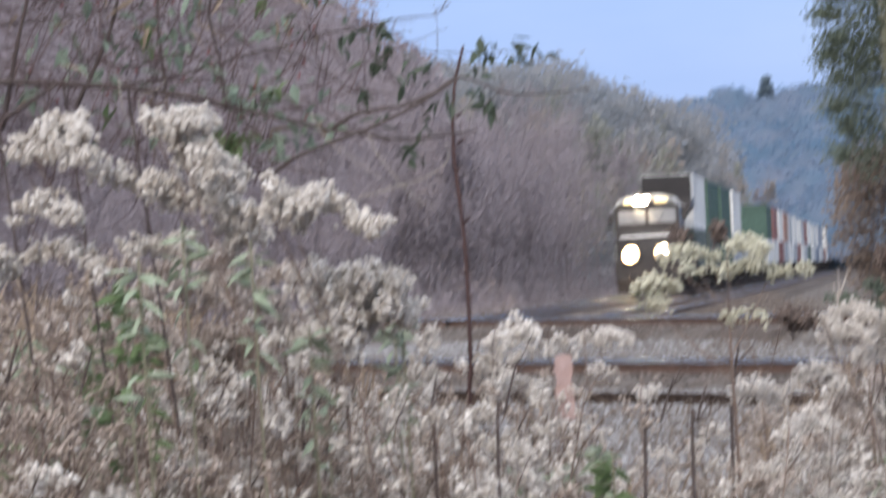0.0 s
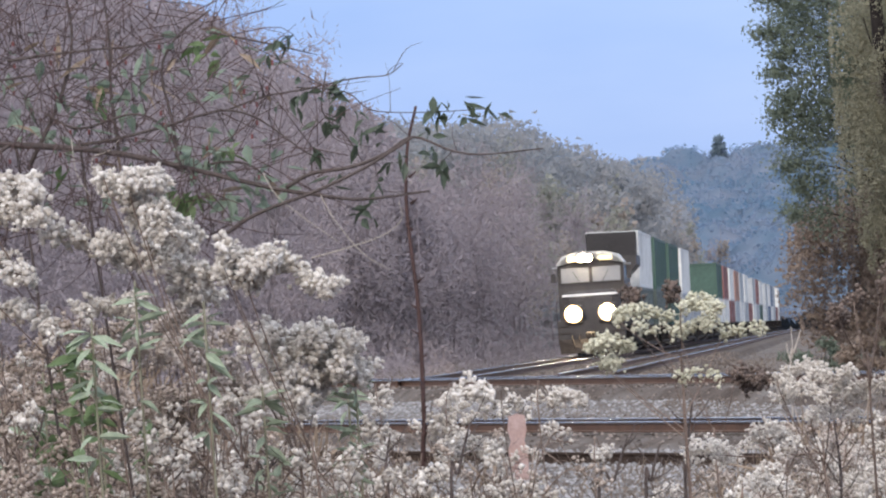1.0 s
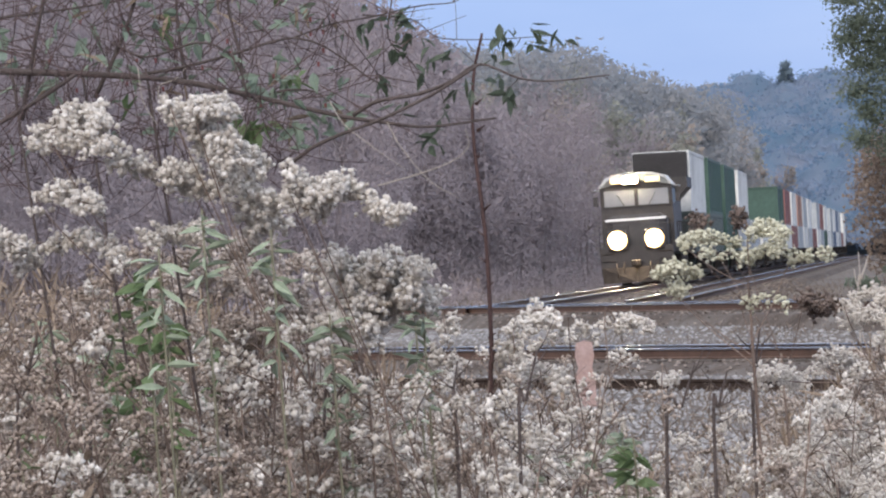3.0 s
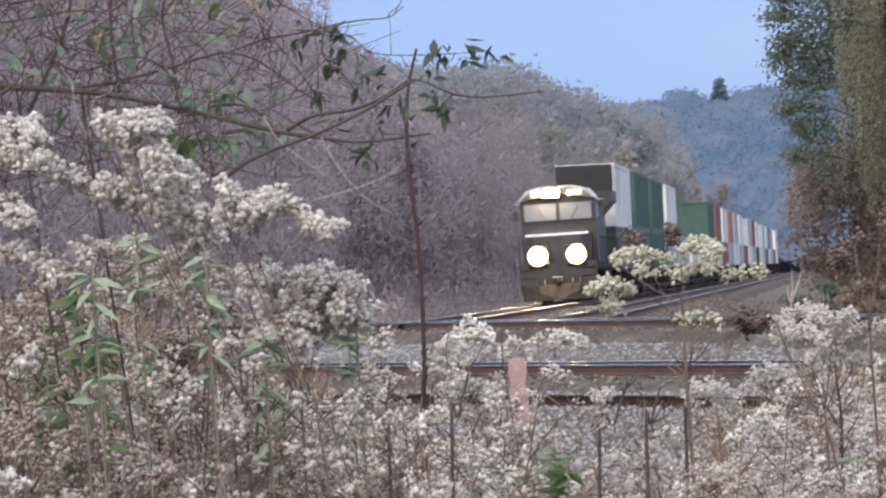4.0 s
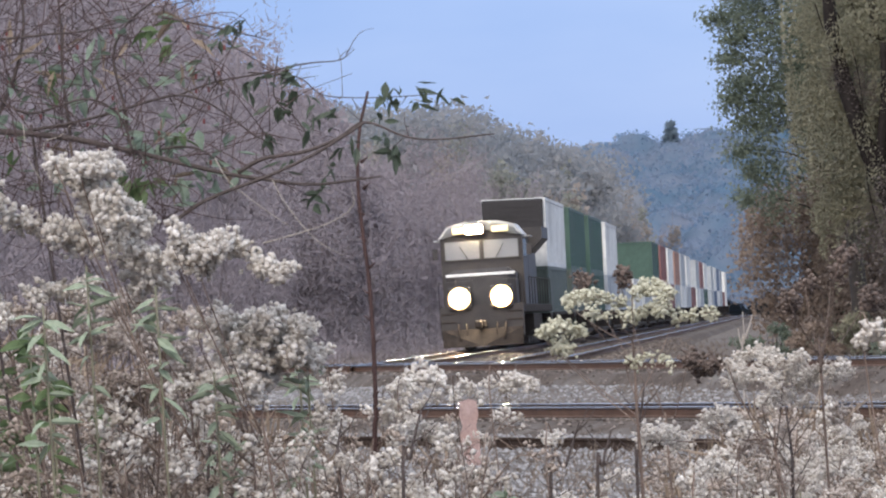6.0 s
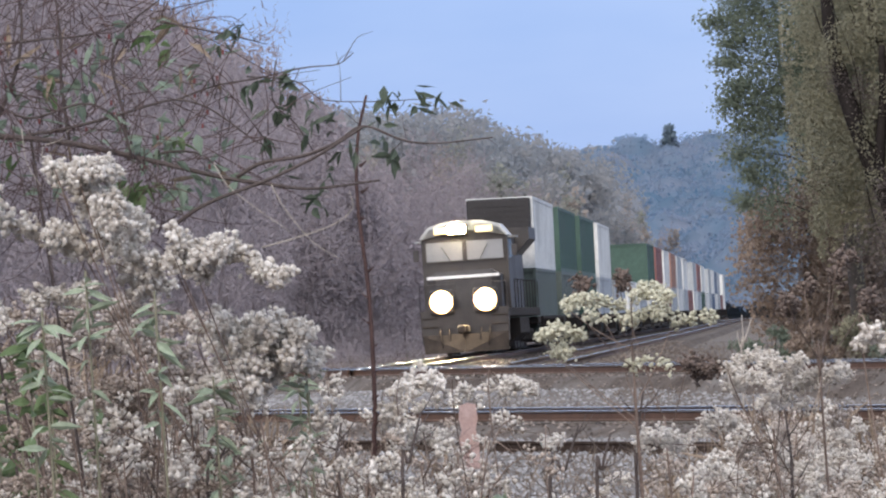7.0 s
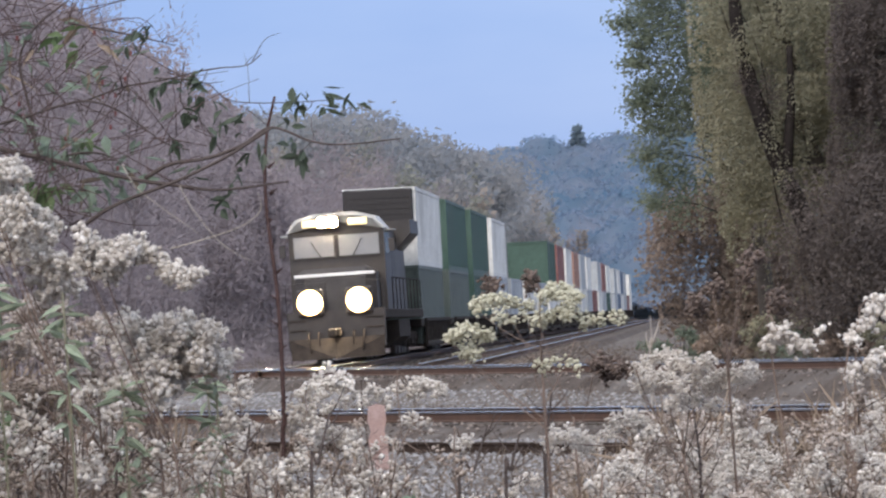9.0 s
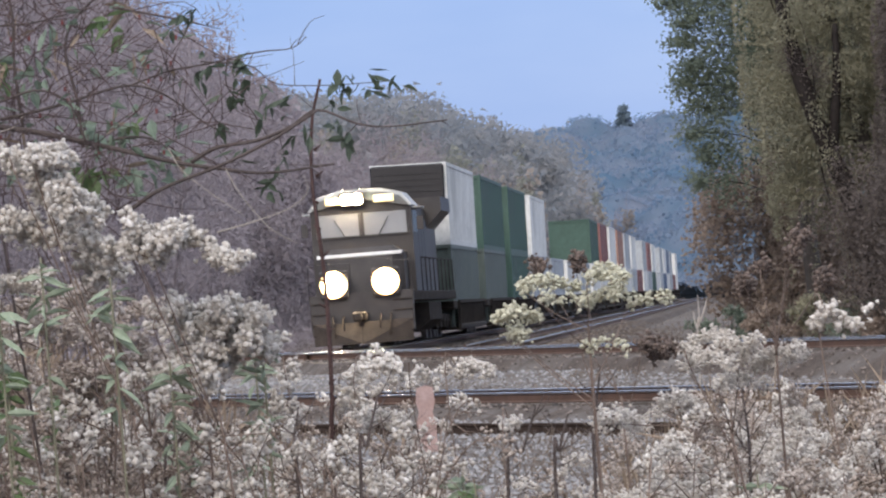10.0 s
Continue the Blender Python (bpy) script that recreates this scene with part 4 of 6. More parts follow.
def build_far_hills():
    rng = np.random.default_rng(8)
    # the closed canopy of the hill woods: rounded crowns side by side on the slope
    n = 2400
    cy = rng.uniform(770, 1230, n)
    cx = cy * rng.uniform(-0.06, 0.19, n)
    ch = rng.uniform(6.0, 12.0, n) + np.array([ground_height(a, b) for a, b in zip(cx, cy)])
    tall = rng.random(n) < 0.07
    ch = ch + np.where(tall, rng.uniform(2.5, 5.5, n), 0.0)
    cr = np.where(tall, rng.uniform(5.0, 8.5, n), rng.uniform(3.5, 6.5, n))
    gy, gx = np.meshgrid(np.arange(765, 1235, 3.0), np.linspace(-0.06, 0.19, 130), indexing="ij")
    gx = gx * gy
    top = np.array([ground_height(a, b) for a, b in zip(gx.ravel(), gy.ravel())]).reshape(gx.shape) + 3.0
    for a, b, h, r in zip(cx, cy, ch, cr):
        d2 = ((gx - a) ** 2 + (gy - b) ** 2) / r ** 2
        top = np.where(d2 < 1.6, np.maximum(top, h - 4.6 * d2), top)
    lump = np.array([noise.noise((a * 0.3, b * 0.3, 1.0)) + 0.6 * noise.noise((a * 0.75, b * 0.75, 4.0)) for a, b in zip(gx.ravel(), gy.ravel())])
    top = top + lump.reshape(top.shape) * 1.1 + rng.normal(size=top.shape) * 0.1
    swell = np.array([2.4 * noise.noise((300 * a / b, b * 0.006, 2.0)) for a, b in zip(gx.ravel(), gy.ravel())]).reshape(gx.shape)
    top = np.minimum(top, EYE.z + reach(FAR_RIDGE, 1000 * gx / gy) * gy / 1000 - 1.2 + swell)
    rows, cols = gx.shape
    v = np.stack([gx, gy, top], axis=2).reshape(-1, 3)
    j, i = np.meshgrid(np.arange(rows - 1), np.arange(cols - 1), indexing="ij")
    k = (j * cols + i).ravel()
    quads = np.stack([k, k + 1, k + cols + 1, k + cols], axis=1)
    pick = rng.integers(0, len(v), 300000)
    spots = v[pick] + np.clip(rng.normal(size=(len(pick), 3)), -1.8, 1.8) * np.array([1.3, 1.3, 0.4])
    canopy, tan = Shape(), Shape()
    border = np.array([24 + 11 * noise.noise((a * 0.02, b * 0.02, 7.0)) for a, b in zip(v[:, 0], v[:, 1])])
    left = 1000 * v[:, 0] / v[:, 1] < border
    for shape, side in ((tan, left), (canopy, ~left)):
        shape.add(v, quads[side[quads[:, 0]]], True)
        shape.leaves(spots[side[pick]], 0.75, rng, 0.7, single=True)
    # one dark conifer on the ridge
    y = 1150.0
    x = 0.0369 * y
    c = Shape()
    for j in range(26):
        t = j / 26
        q = rng.normal(size=(26, 3)) * np.array([1.7 * (1 - t) + 0.15, 1.7 * (1 - t) + 0.15, 0.4]) + np.array([0, 0, 1.5 + 11.5 * t])
        c.leaves(q, 1.4, rng, 0.5)
    con = thing("conifer", "dark pointed conifer on the far ridge", "tree", "", pose(x, y, ground_height(x, y) - 0.5))
    part("trunk", Shape().tube([(0, 0, -0.5), (0, 0, 12.5)], 0.35, 0.05, 6), BARK, con)
    part("crown", c, CONIFER, con)
    # two kinds of trees, both colours tinted for the haze of distance
    tagged(new("hill_foliage", canopy.mesh("hill_foliage", HAZEGREEN)), "green trees covering the far hills, tinted blue for haze", "woods", "", "stuff")
    tagged(new("hill_foliage", tan.mesh("hill_foliage", HAZETAN)), "tan autumn trees covering the far hills, greyed for haze", "woods", "", "stuff")


def build_right_trees():
    """The vine-covered trees beside the track and the brush under them."""
    leafy = build_tree("leafy_tree", "tall tree with dull green leaves beside the railway", 11.2, 152, 15.5, 2.7, OAKLEAF, 0.06, 100000, 21, lean=(-1.2, 0), bare=0.36, trunk_r=0.3, twigs=4)
    build_tree("leaning_tree", "leaning tree wrapped in olive vines beside the railway", 13.2, 147, 14.0, 2.6, VINE, 0.055, 110000, 22, lean=(-2.2, 0.4), bare=0.1, trunk_r=0.34, twigs=4, strands=170)
    build_tree("vine_covered_tree", "dark tree smothered in dead brown vines", 14.6, 143, 15.0, 1.9, DARKVINE, 0.06, 100000, 23, lean=(-0.3, 0), bare=0.02, trunk_r=0.4, twigs=3, strands=220)
    build_tree("brown_tree", "low tree with russet brown leaves beside the railway", 10.8, 156, 6.5, 2.6, RUSTLEAF, 0.09, 30000, 24, lean=(-0.4, 0), bare=0.05, trunk_r=0.15, twigs=5)
    build_tree("brown_tree", "low tree hung with dark brown dead leaves by the railway", 13.0, 141, 5.5, 2.2, DARKVINE, 0.07, 28000, 25, bare=0.03, trunk_r=0.14, twigs=5)
    build_tree("background_tree", "dark brown tree standing behind the trackside trees", 14.6, 163, 17.0, 2.7, DARKVINE, 0.2, 26000, 26, bare=0.02, trunk_r=0.3, twigs=3)
    build_tree("background_tree", "dull green tree standing behind the trackside trees", 12.4, 167, 17.0, 2.0, OAKLEAF, 0.18, 22000, 27, bare=0.02, trunk_r=0.28, twigs=3)
    rng = np.random.default_rng(31)
    # leafy twigs reaching out of the crown
    base = leafy.matrix_basis.translation
    for spot in ((48.0, 64.0), (46.7, 56.8), (50.4, 52.7), (49.1, 48.8), (50.7, 43.7), (49.4, 40.4), (51.4, 35.8), (50.7, 30.9), (52.9, 26.3), (51.5, 21.3), (49.6, 69.5)):
        p = aim(*spot, 150.0) - base
        q = Vector((-0.6, 0, p.z - 0.9))
        part("leafy_twig", Shape().tube(bend([q, (p + q) / 2 + Vector((0, 0, 0.3)), p], 3), 0.05, 0.012, 4), BARK, leafy)
        c = np.array(p) + rng.normal(size=(420, 3)) * np.array([0.27, 0.3, 0.17])
        c = np.concatenate([c, np.array(p) + np.array([0.7, 0, -0.1]) + rng.normal(size=(420, 3)) * np.array([0.4, 0.4, 0.33])])
        part("leafy_spray", Shape().leaves(c, 0.1, rng, 0.9, single=True), OAKLEAF, leafy)
    dead = thing("dead_tree", "dark leaning dead tree wrapped in vine stems", "tree", "", pose(12.55, 144.7, -0.15))
    s = Shape().tube(bend([(0, 0, 0), (-0.6, 0, 3.2), (-1.02, 0, 4.75), (-1.42, 0, 5.65), (-2.1, 0, 7.75), (-2.45, 0, 9.4), (-2.53, 0, 10.2), (-2.6, 0, 12.2)], 4), 0.34, 0.17, 9)
    s.tube(bend([(-1.3, 0, 5.5), (-1.2, -0.1, 6.4), (-1.06, -0.2, 7.8), (-1.05, -0.2, 9.2)], 4), 0.2, 0.09, 7)
    part("trunk", s, TRUNKDARK, dead)
    for k in range(16):
        z = rng.uniform(2.5, 11.5)
        spot = np.array([-0.24 * z - 0.1 + rng.uniform(-0.45, 0.45), -0.35, z])
        tagged(part("vine_clump", Shape().leaves(spot + rng.normal(size=(260, 3)) * np.array([0.16, 0.1, 0.3]), 0.06, rng, 0.8, single=True), (VINE, DARKVINE)[k % 2], dead), kind="stuff")
    for k in range(3):
        turn = [(-0.24 * z - 0.1 + 0.34 * math.cos(z * 0.7 + k * 2.1), 0.34 * math.sin(z * 0.7 + k * 2.1), z) for z in [0.2 + 0.6 * j for j in range(18)]]
        part("vine", Shape().tube(bend(turn, 3), 0.03, 0.018, 5), TRUNKDARK, dead, "thin climbing vine stem")
    for k in range(7):
        x, y = 8.6 + k * 1.0 + rng.uniform(-0.3, 0.3), 150 - k * 2.5
        b = thing("bush", "low green and brown bush at the trackside", "bush", "bushes by the track", pose(x, y, -0.04))
        h = rng.uniform(1.0, 1.9)
        p = tree_mass(rng, (0, 0, h * 0.55), (1.2, 1.2, h * 0.5), 1600)
        for j in range(9):
            end = tuple(rng.normal(size=3) * np.array([0.5, 0.5, 0.1]) + np.array([0, 0, h * 0.8]))
            part("twig", Shape().tube([(0, 0, -0.05), end], 0.025, 0.008, 4), BARK, b)
        part("foliage", Shape().leaves(p, 0.14, rng, 0.6), (OAKLEAF, RUSTLEAF, VINE)[k % 3], b)


def build_mast():
    m = thing("lattice_mast", "pale galvanised steel lattice signal mast", "mast", "", pose(13.53, 130, -0.08))
    w, h = 0.28, 11.0
    for x in (-w, w):
        for y in (-w, w):
            part("leg", Shape().box(x - 0.12, x + 0.12, y - 0.12, y + 0.12, 0, h, 0.015), GALV, m)
    k, z = 0, 0.5
    while z < h - 1.5:
        for y in (-w, w):
            part("cross_bar", Shape().box(-w + 0.12, w - 0.12, y - 0.03, y + 0.03, z - 0.04, z + 0.04, 0.008), GALV, m)
            a, b = (-w, w) if k % 2 == 0 else (w, -w)
            part("diagonal", Shape().tube([(a, y, z), (b, y, z + 2.2)], 0.04, 0.04, 4), GALV, m)
        z += 2.2
        k += 1
    part("base", Shape().box(-0.8, 0.8, -0.8, 0.8, -0.1, 0.5, 0.04), BALLAST, m, "concrete footing")


def build_rough_grass():
    """Dry grass, weeds and dead brush on the open ground between the tracks and at the trackside."""
    rng = np.random.default_rng(61)
    n = 42000
    y = rng.uniform(45, 210, n)
    x = y * rng.uniform(-0.05, 0.115, n)
    t = 2.90 + 0.0612 * (y - 234.3)
    far = (y - 166.0) - (x + 14.0) * (-100.5 / 38.0)
    near = (y - 148.0) - (x + 30.0) * (-106.0 / 55.0)
    keep = (np.abs(x - t) > 3.2) & (np.abs(far) > 9.5) & (np.abs(near) > 7.5)
    patch = np.array([noise.noise((a * 0.35, b * 0.12, 3.0)) for a, b in zip(x, y)])
    keep &= patch > np.where(y < 100, 0.12, -0.15)
    x, y, patch = x[keep], y[keep], patch[keep]
    z = np.array([ground_height(a, b) for a, b in zip(x, y)]) + rng.random(len(x)) ** 2 * np.where(y < 115, 0.22, 0.55)
    p = np.stack([x, y, z], axis=1)
    s = Shape().leaves(p, 0.15, rng, 0.12, droop=(0, 0, 0.6))
    tagged(new("dry_grass", s.mesh("dry_grass", GRASSDRY)), "dry brown grass and dead weeds on the gravel", "grass", "", "stuff")


def build_rubble():
    """Loose stones on the open ground in front of and between the tracks."""
    r = np.random.default_rng(63)
    n = 24000
    y = r.uniform(46, 130, n)
    x = y * r.uniform(-0.06, 0.115, n)
    near = (y - 148.0) - (x + 30.0) * (-106.0 / 55.0)
    keep = np.abs(near) > 5.0
    c = np.stack([x, y, [ground_height(a, b) + 0.02 for a, b in zip(x, y)]], axis=1)[keep]
    octa = np.array([(1, 0, 0), (-1, 0, 0), (0, 1, 0), (0, -1, 0), (0, 0, 0.8), (0, 0, -0.8)])
    v = c[:, None] + octa[None] * r.uniform(0.02, 0.06, (len(c), 1, 1)) * r.uniform(0.6, 1.3, (len(c), 6, 1))
    i = np.arange(len(c))[:, None] * 6
    f = np.concatenate([i + np.array([t]) for t in ((0, 2, 4), (2, 1, 4), (1, 3, 4), (3, 0, 4))])
    tagged(new("loose_stones", Shape().add(v.reshape(-1, 3), f).mesh("loose_stones", STONE)), "loose dull grey stones scattered on the ground", "stones", "", "stuff")


def build_brush():
    """The tangle of dead stems low between the weeds in front."""
    rng = np.random.default_rng(62)
    n = 15000
    y = rng.uniform(13, 21, n)
    b = rng.uniform(-135, 118, n)
    top = np.array([EYE.z + (weed_top(v) - 14) * d / 1000 for v, d in zip(b, y)])
    keep = (np.abs(b) > 30) | (rng.random(n) < 0.3)
    z = top * rng.uniform(0.25, 1.0, n)
    p = np.stack([b * y / 1000, y, z], axis=1)[keep]
    s = Shape().leaves(p, 0.16, rng, 0.045, droop=(0, 0, 0.8))
    s.leaves(p[::3] + rng.normal(size=p[::3].shape) * 0.03, 0.045, rng, 0.35)
    tagged(new("dead_brush", s.mesh("dead_brush", DRYLEAF)), "tangle of dead brown stems and leaves", "brush", "", "stuff")


build_woods()
build_far_hills()
build_right_trees()
build_mast()
build_rough_grass()
build_rubble()


# ---- the weeds in front ----
def blade(rng, length, width, curl, mat, name):
    """One leaf: a pointed, folded and curled blade along x from the origin."""
    v, f = [], []
    for i, k in enumerate((0.05, 0.6, 1.0, 0.8, 0.4, 0.02)):
        t = i / 5
        z = curl * length * t * t + 0.01 * length * rng.normal()
        w = width * 0.5 * k
        v += [(length * t, w, z + w * 0.45), (length * t, 0, z), (length * t, -w, z + w * 0.45)]
    for i in range(5):
        f += [(i * 3, i * 3 + 1, i * 3 + 4, i * 3 + 3), (i * 3 + 1, i * 3 + 2, i * 3 + 5, i * 3 + 4)]
    return Shape().add(v, f).mesh(name, mat)


_rng = np.random.default_rng(3)
DRY_BLADES = [blade(_rng, 0.05 + 0.01 * k, 0.012, -0.5 + 0.2 * k, DRYLEAF, "dry_leaf") for k in range(4)]
DULL_BLADES = [blade(_rng, 0.034 + 0.005 * k, 0.017, -0.3 + 0.15 * k, DULLLEAF, "leaf") for k in range(4)]
DARK_BLADES = [blade(_rng, 0.028 + 0.005 * k, 0.014, -0.25 + 0.12 * k, GREENLEAF, "leaf") for k in range(4)]
LIME_BLADES = [blade(_rng, 0.036 + 0.006 * k, 0.02, -0.3 + 0.15 * k, LIMELEAF, "leaf") for k in range(4)]
PALE_BLADES = [blade(_rng, 0.042 + 0.007 * k, 0.014, -0.25 + 0.1 * k, PALELEAF, "leaf") for k in range(4)]


def set_leaf(rng, blades, parent, p, low=-20, high=60, label=""):
    ob = part("leaf", blades[int(rng.integers(0, len(blades)))], None, parent, label)
    ob.matrix_basis = Matrix.Translation(p) @ pose(0, 0, 0, rng.uniform(-70, 70), rng.uniform(low, high), rng.uniform(0, 360))
    ob.scale = [rng.uniform(0.75, 1.25)] * 3


def plume(rng, line, density, spread, radius):
    """Places of tufts along an arching seed head, gathered in small lumps."""
    pts = bend(line, 6)
    out = []
    for i in range(len(pts) - 1):
        a, b = pts[i], pts[i + 1]
        n = int((b - a).length * density / 8 + rng.random())
        for k in range(n):
            c = np.array(a.lerp(b, rng.random())) + rng.normal(size=3) * spread
            out.append(c + rng.normal(size=(8, 3)) * 0.0064)
    return np.concatenate(out or [np.array([pts[-1]])])


def weed_variant(seed, height, faded):
    """A dry weed stalk with white fluffy seed heads, at the origin."""
    rng = np.random.default_rng(seed)
    w = thing("dried_weed", "dry brown weed stalk with fluffy white seed heads", "weed", "weeds in front")
    lean = rng.normal(size=2) * 0.09
    top = Vector((lean[0], lean[1], height * 0.95))
    mid = Vector((-lean[0] * 0.15, lean[1] * 0.3, height * 0.55))
    stalk = bend([Vector((0, 0, -0.03)), mid, top], 6)
    part("stalk", Shape().tube(stalk, 0.0036, 0.0014, 5), STEM, w)
    twigs = Shape()
    for k in range(9):
        t = 0.1 + 0.9 * (k + rng.random() * 0.7) / 9
        p = mid.lerp(top, t)
        a = rng.uniform(0, 6.28)
        r = (1.15 - t) * rng.uniform(0.16, 0.3) + 0.035
        out = Vector((math.cos(a), math.sin(a), 0))
        q = p + out * r * 0.55 + Vector((0, 0, r * 0.6))
        e = p + out * r * 1.1 + Vector((0, 0, r * rng.uniform(0.2, 0.8)))
        twigs.tube(bend([p, q, e], 3), 0.0016, 0.0008, 3)
        for j in range(4):
            g = p.lerp(q, rng.random())
            twigs.tube([g, g + Vector(rng.normal(size=3)) * 0.035], 0.001, 0.0006, 3)
        dull = rng.random() < (0.9 if k < 4 else 0.5) + (0.25 if faded else -0.3)
        head = Shape().puffs(plume(rng, [p.lerp(q, 0.5), q, e], 340, 0.0085, 0.01), 0.0054 if dull else 0.0068, rng, 4)
        part("seed_head", head, TAN if dull else FLUFF, w, "dull brownish seed head" if dull else "")
    tagged(part("twig_cluster", twigs, STEM, w), kind="stuff")
    for j in range(3):
        p = mid.lerp(top, rng.uniform(-0.5, 0.8)) + Vector(rng.normal(size=3)) * 0.006
        part("dry_leaf", DRY_BLADES[j % 4], None, w).matrix_basis = Matrix.Translation(p) @ pose(0, 0, 0, rng.uniform(-60, 60), rng.uniform(10, 80), rng.uniform(0, 360))
    return w


def drooping_variant(seed, height):
    """A dry weed with one-sided, drooping plumes of dull white fluff, at the origin."""
    rng = np.random.default_rng(seed)
    w = thing("drooping_weed", "dry weed with drooping one-sided plumes of pale seed fluff", "weed", "drooping weeds in front")
    lean = rng.normal(size=2) * 0.08
    top = Vector((lean[0], lean[1], height * 0.93))
    mid = Vector((-lean[0] * 0.2, lean[1] * 0.3, height * 0.5))
    part("stalk", Shape().tube(bend([Vector((0, 0, -0.03)), mid, top], 6), 0.0024, 0.001, 5), STEM, w)
    twigs = Shape()
    for k in range(11):
        t = (k + rng.random() * 0.8) / 11
        p = mid.lerp(top, 0.12 + 0.88 * t)
        a = rng.uniform(0, 6.28)
        r = (1.1 - t) * rng.uniform(0.13, 0.22) + 0.055
        out = Vector((math.cos(a), math.sin(a), 0))
        up = Vector((0, 0, r))
        line = [p, p + out * r * 0.4 + up * 0.38, p + out * r * 0.85 + up * rng.uniform(0.25, 0.5), p + out * r * 1.25 + up * rng.uniform(-0.15, 0.25)]
        dull = rng.random() < (0.85 if k < 5 else 0.45)
        places = plume(rng, line[1:], 1000, 0.0048, 0.006)
        part("seed_head", Shape().puffs(places, 0.0047, rng, 4), DULLFLUFF if dull else FLUFF, w)
        twigs.tube(bend(line, 3), 0.0015, 0.0007, 3)
    tagged(part("twig_cluster", twigs, STEM, w), kind="stuff")
    for j in range(2):
        p = Vector((0, 0, 0)).lerp(mid, rng.uniform(0.5, 1.0))
        part("dry_leaf", DRY_BLADES[j % 4], None, w).matrix_basis = Matrix.Translation(p) @ pose(0, 0, 0, rng.uniform(-60, 60), rng.uniform(10, 80), rng.uniform(0, 360))
    return w


def weed_top(b):
    """How high the mass of weeds reaches (thousandths of elevation), by bearing."""
    return float(np.interp(b, WEED_B, WEED_E))


# outline of the mass of weeds: bearing against elevation
OUTLINE = [(-124.8, 12), (-100, 9), (-85, 8), (-74, 6), (-64, 0), (-54, -6), (-45, -9), (-35, -12.0), (-30, -17), (-24, -17), (-15, -13.0), (-8.6, -17.0), (-3, -22), (3, -30), (20, -32), (26, -28), (30, -23.5), (41, -20.4), (45.8, -16), (50.6, -10.5), (57, -9.2), (62, -11), (70, -13.5), (78, -13), (90.2, -8.5), (108.2, -7)]
WEED_B, WEED_E = [p[0] for p in OUTLINE], [p[1] for p in OUTLINE]


def build_weeds():
    heights = [1.15, 1.25, 1.35, 1.45, 1.5, 1.55, 1.3, 1.4]
    kinds = [weed_variant(100 + k, h, k % 2 == 0) for k, h in enumerate(heights)] + [drooping_variant(140 + k, h) for k, h in enumerate(heights[:6])]
    heights = heights + heights[:6]
    rng = np.random.default_rng(77)
    used = set()
    for k in range(440):
        b = rng.uniform(-128, 112)
        droop = b > 27
        if (-10 < b < -1 and rng.random() < 0.85) or (-1 < b < 25 and rng.random() < 0.6) or (droop and rng.random() < 0.1):
            continue
        d = rng.uniform(8.5, 15.5)
        e = weed_top(b) - rng.random() ** 1.1 * (46 if b < -4 else 34)
        z = EYE.z + e * d / 1000
        j = int(rng.integers(8, 14)) if droop and rng.random() < 0.8 else int(rng.integers(0, 8))
        if b < -78 and rng.random() < 0.75:
            j -= j % 2
        if -62 < b < -8 and rng.random() < 0.7:
            j |= 1
        s = z / heights[j]
        if not 0.74 < s < 1.35:
            continue
        m = pose(b * d / 1000, d, 0, 0, 0, rng.uniform(0, 360))
        if j in used:
            c = copy_thing(kinds[j], m)
        else:
            c, _ = kinds[j], used.add(j)
            c.matrix_basis = m
        c.scale = (s, s, s)


def arching_weed(name, label, d, root, plumes, mat, radius, density, spread, seed, spikes=17, stem_r=0.002, hub=None):
    """A tall weed whose seed heads follow the given arcs; root is the bearing of its foot."""
    rng = np.random.default_rng(seed)
    base = Vector((root * d / 1000, d, -0.02))
    w = thing(name, label, "weed", "", Matrix.Translation(base))
    if hub:
        crotch = aim(*hub, d) - base
        part("main_stalk", Shape().tube(bend([Vector((0, 0, 0)), crotch * 0.6 + Vector((0.015, 0, 0)), crotch + Vector((0, 0, 0.02))], 5), 0.0034, 0.0024, 6), STEM, w)
    for line in plumes:
        pts = [aim(b, e, d + rng.uniform(-0.15, 0.15)) - base for b, e in line]
        foot = Vector((rng.uniform(-0.05, 0.05), rng.uniform(-0.05, 0.05), 0))
        neck = foot.lerp(pts[0], 0.6) + Vector((0.02, 0, 0.05))
        if hub:
            foot = aim(*hub, d) - base + Vector((0, 0, rng.uniform(-0.06, 0.02)))
            neck = foot.lerp(pts[0], 0.5) + Vector((0, 0, -0.008))
        part("stalk", Shape().tube(bend([foot, neck, pts[0]] + pts[1:], 4), stem_r * (0.7 if hub else 1), 0.001, 5), STEM, w)
        head = Shape().puffs(plume(rng, pts, density * 4.2, spread, radius), radius * 0.62, rng, 5, 0.55)
        part("seed_head", head, mat, w)
    return w


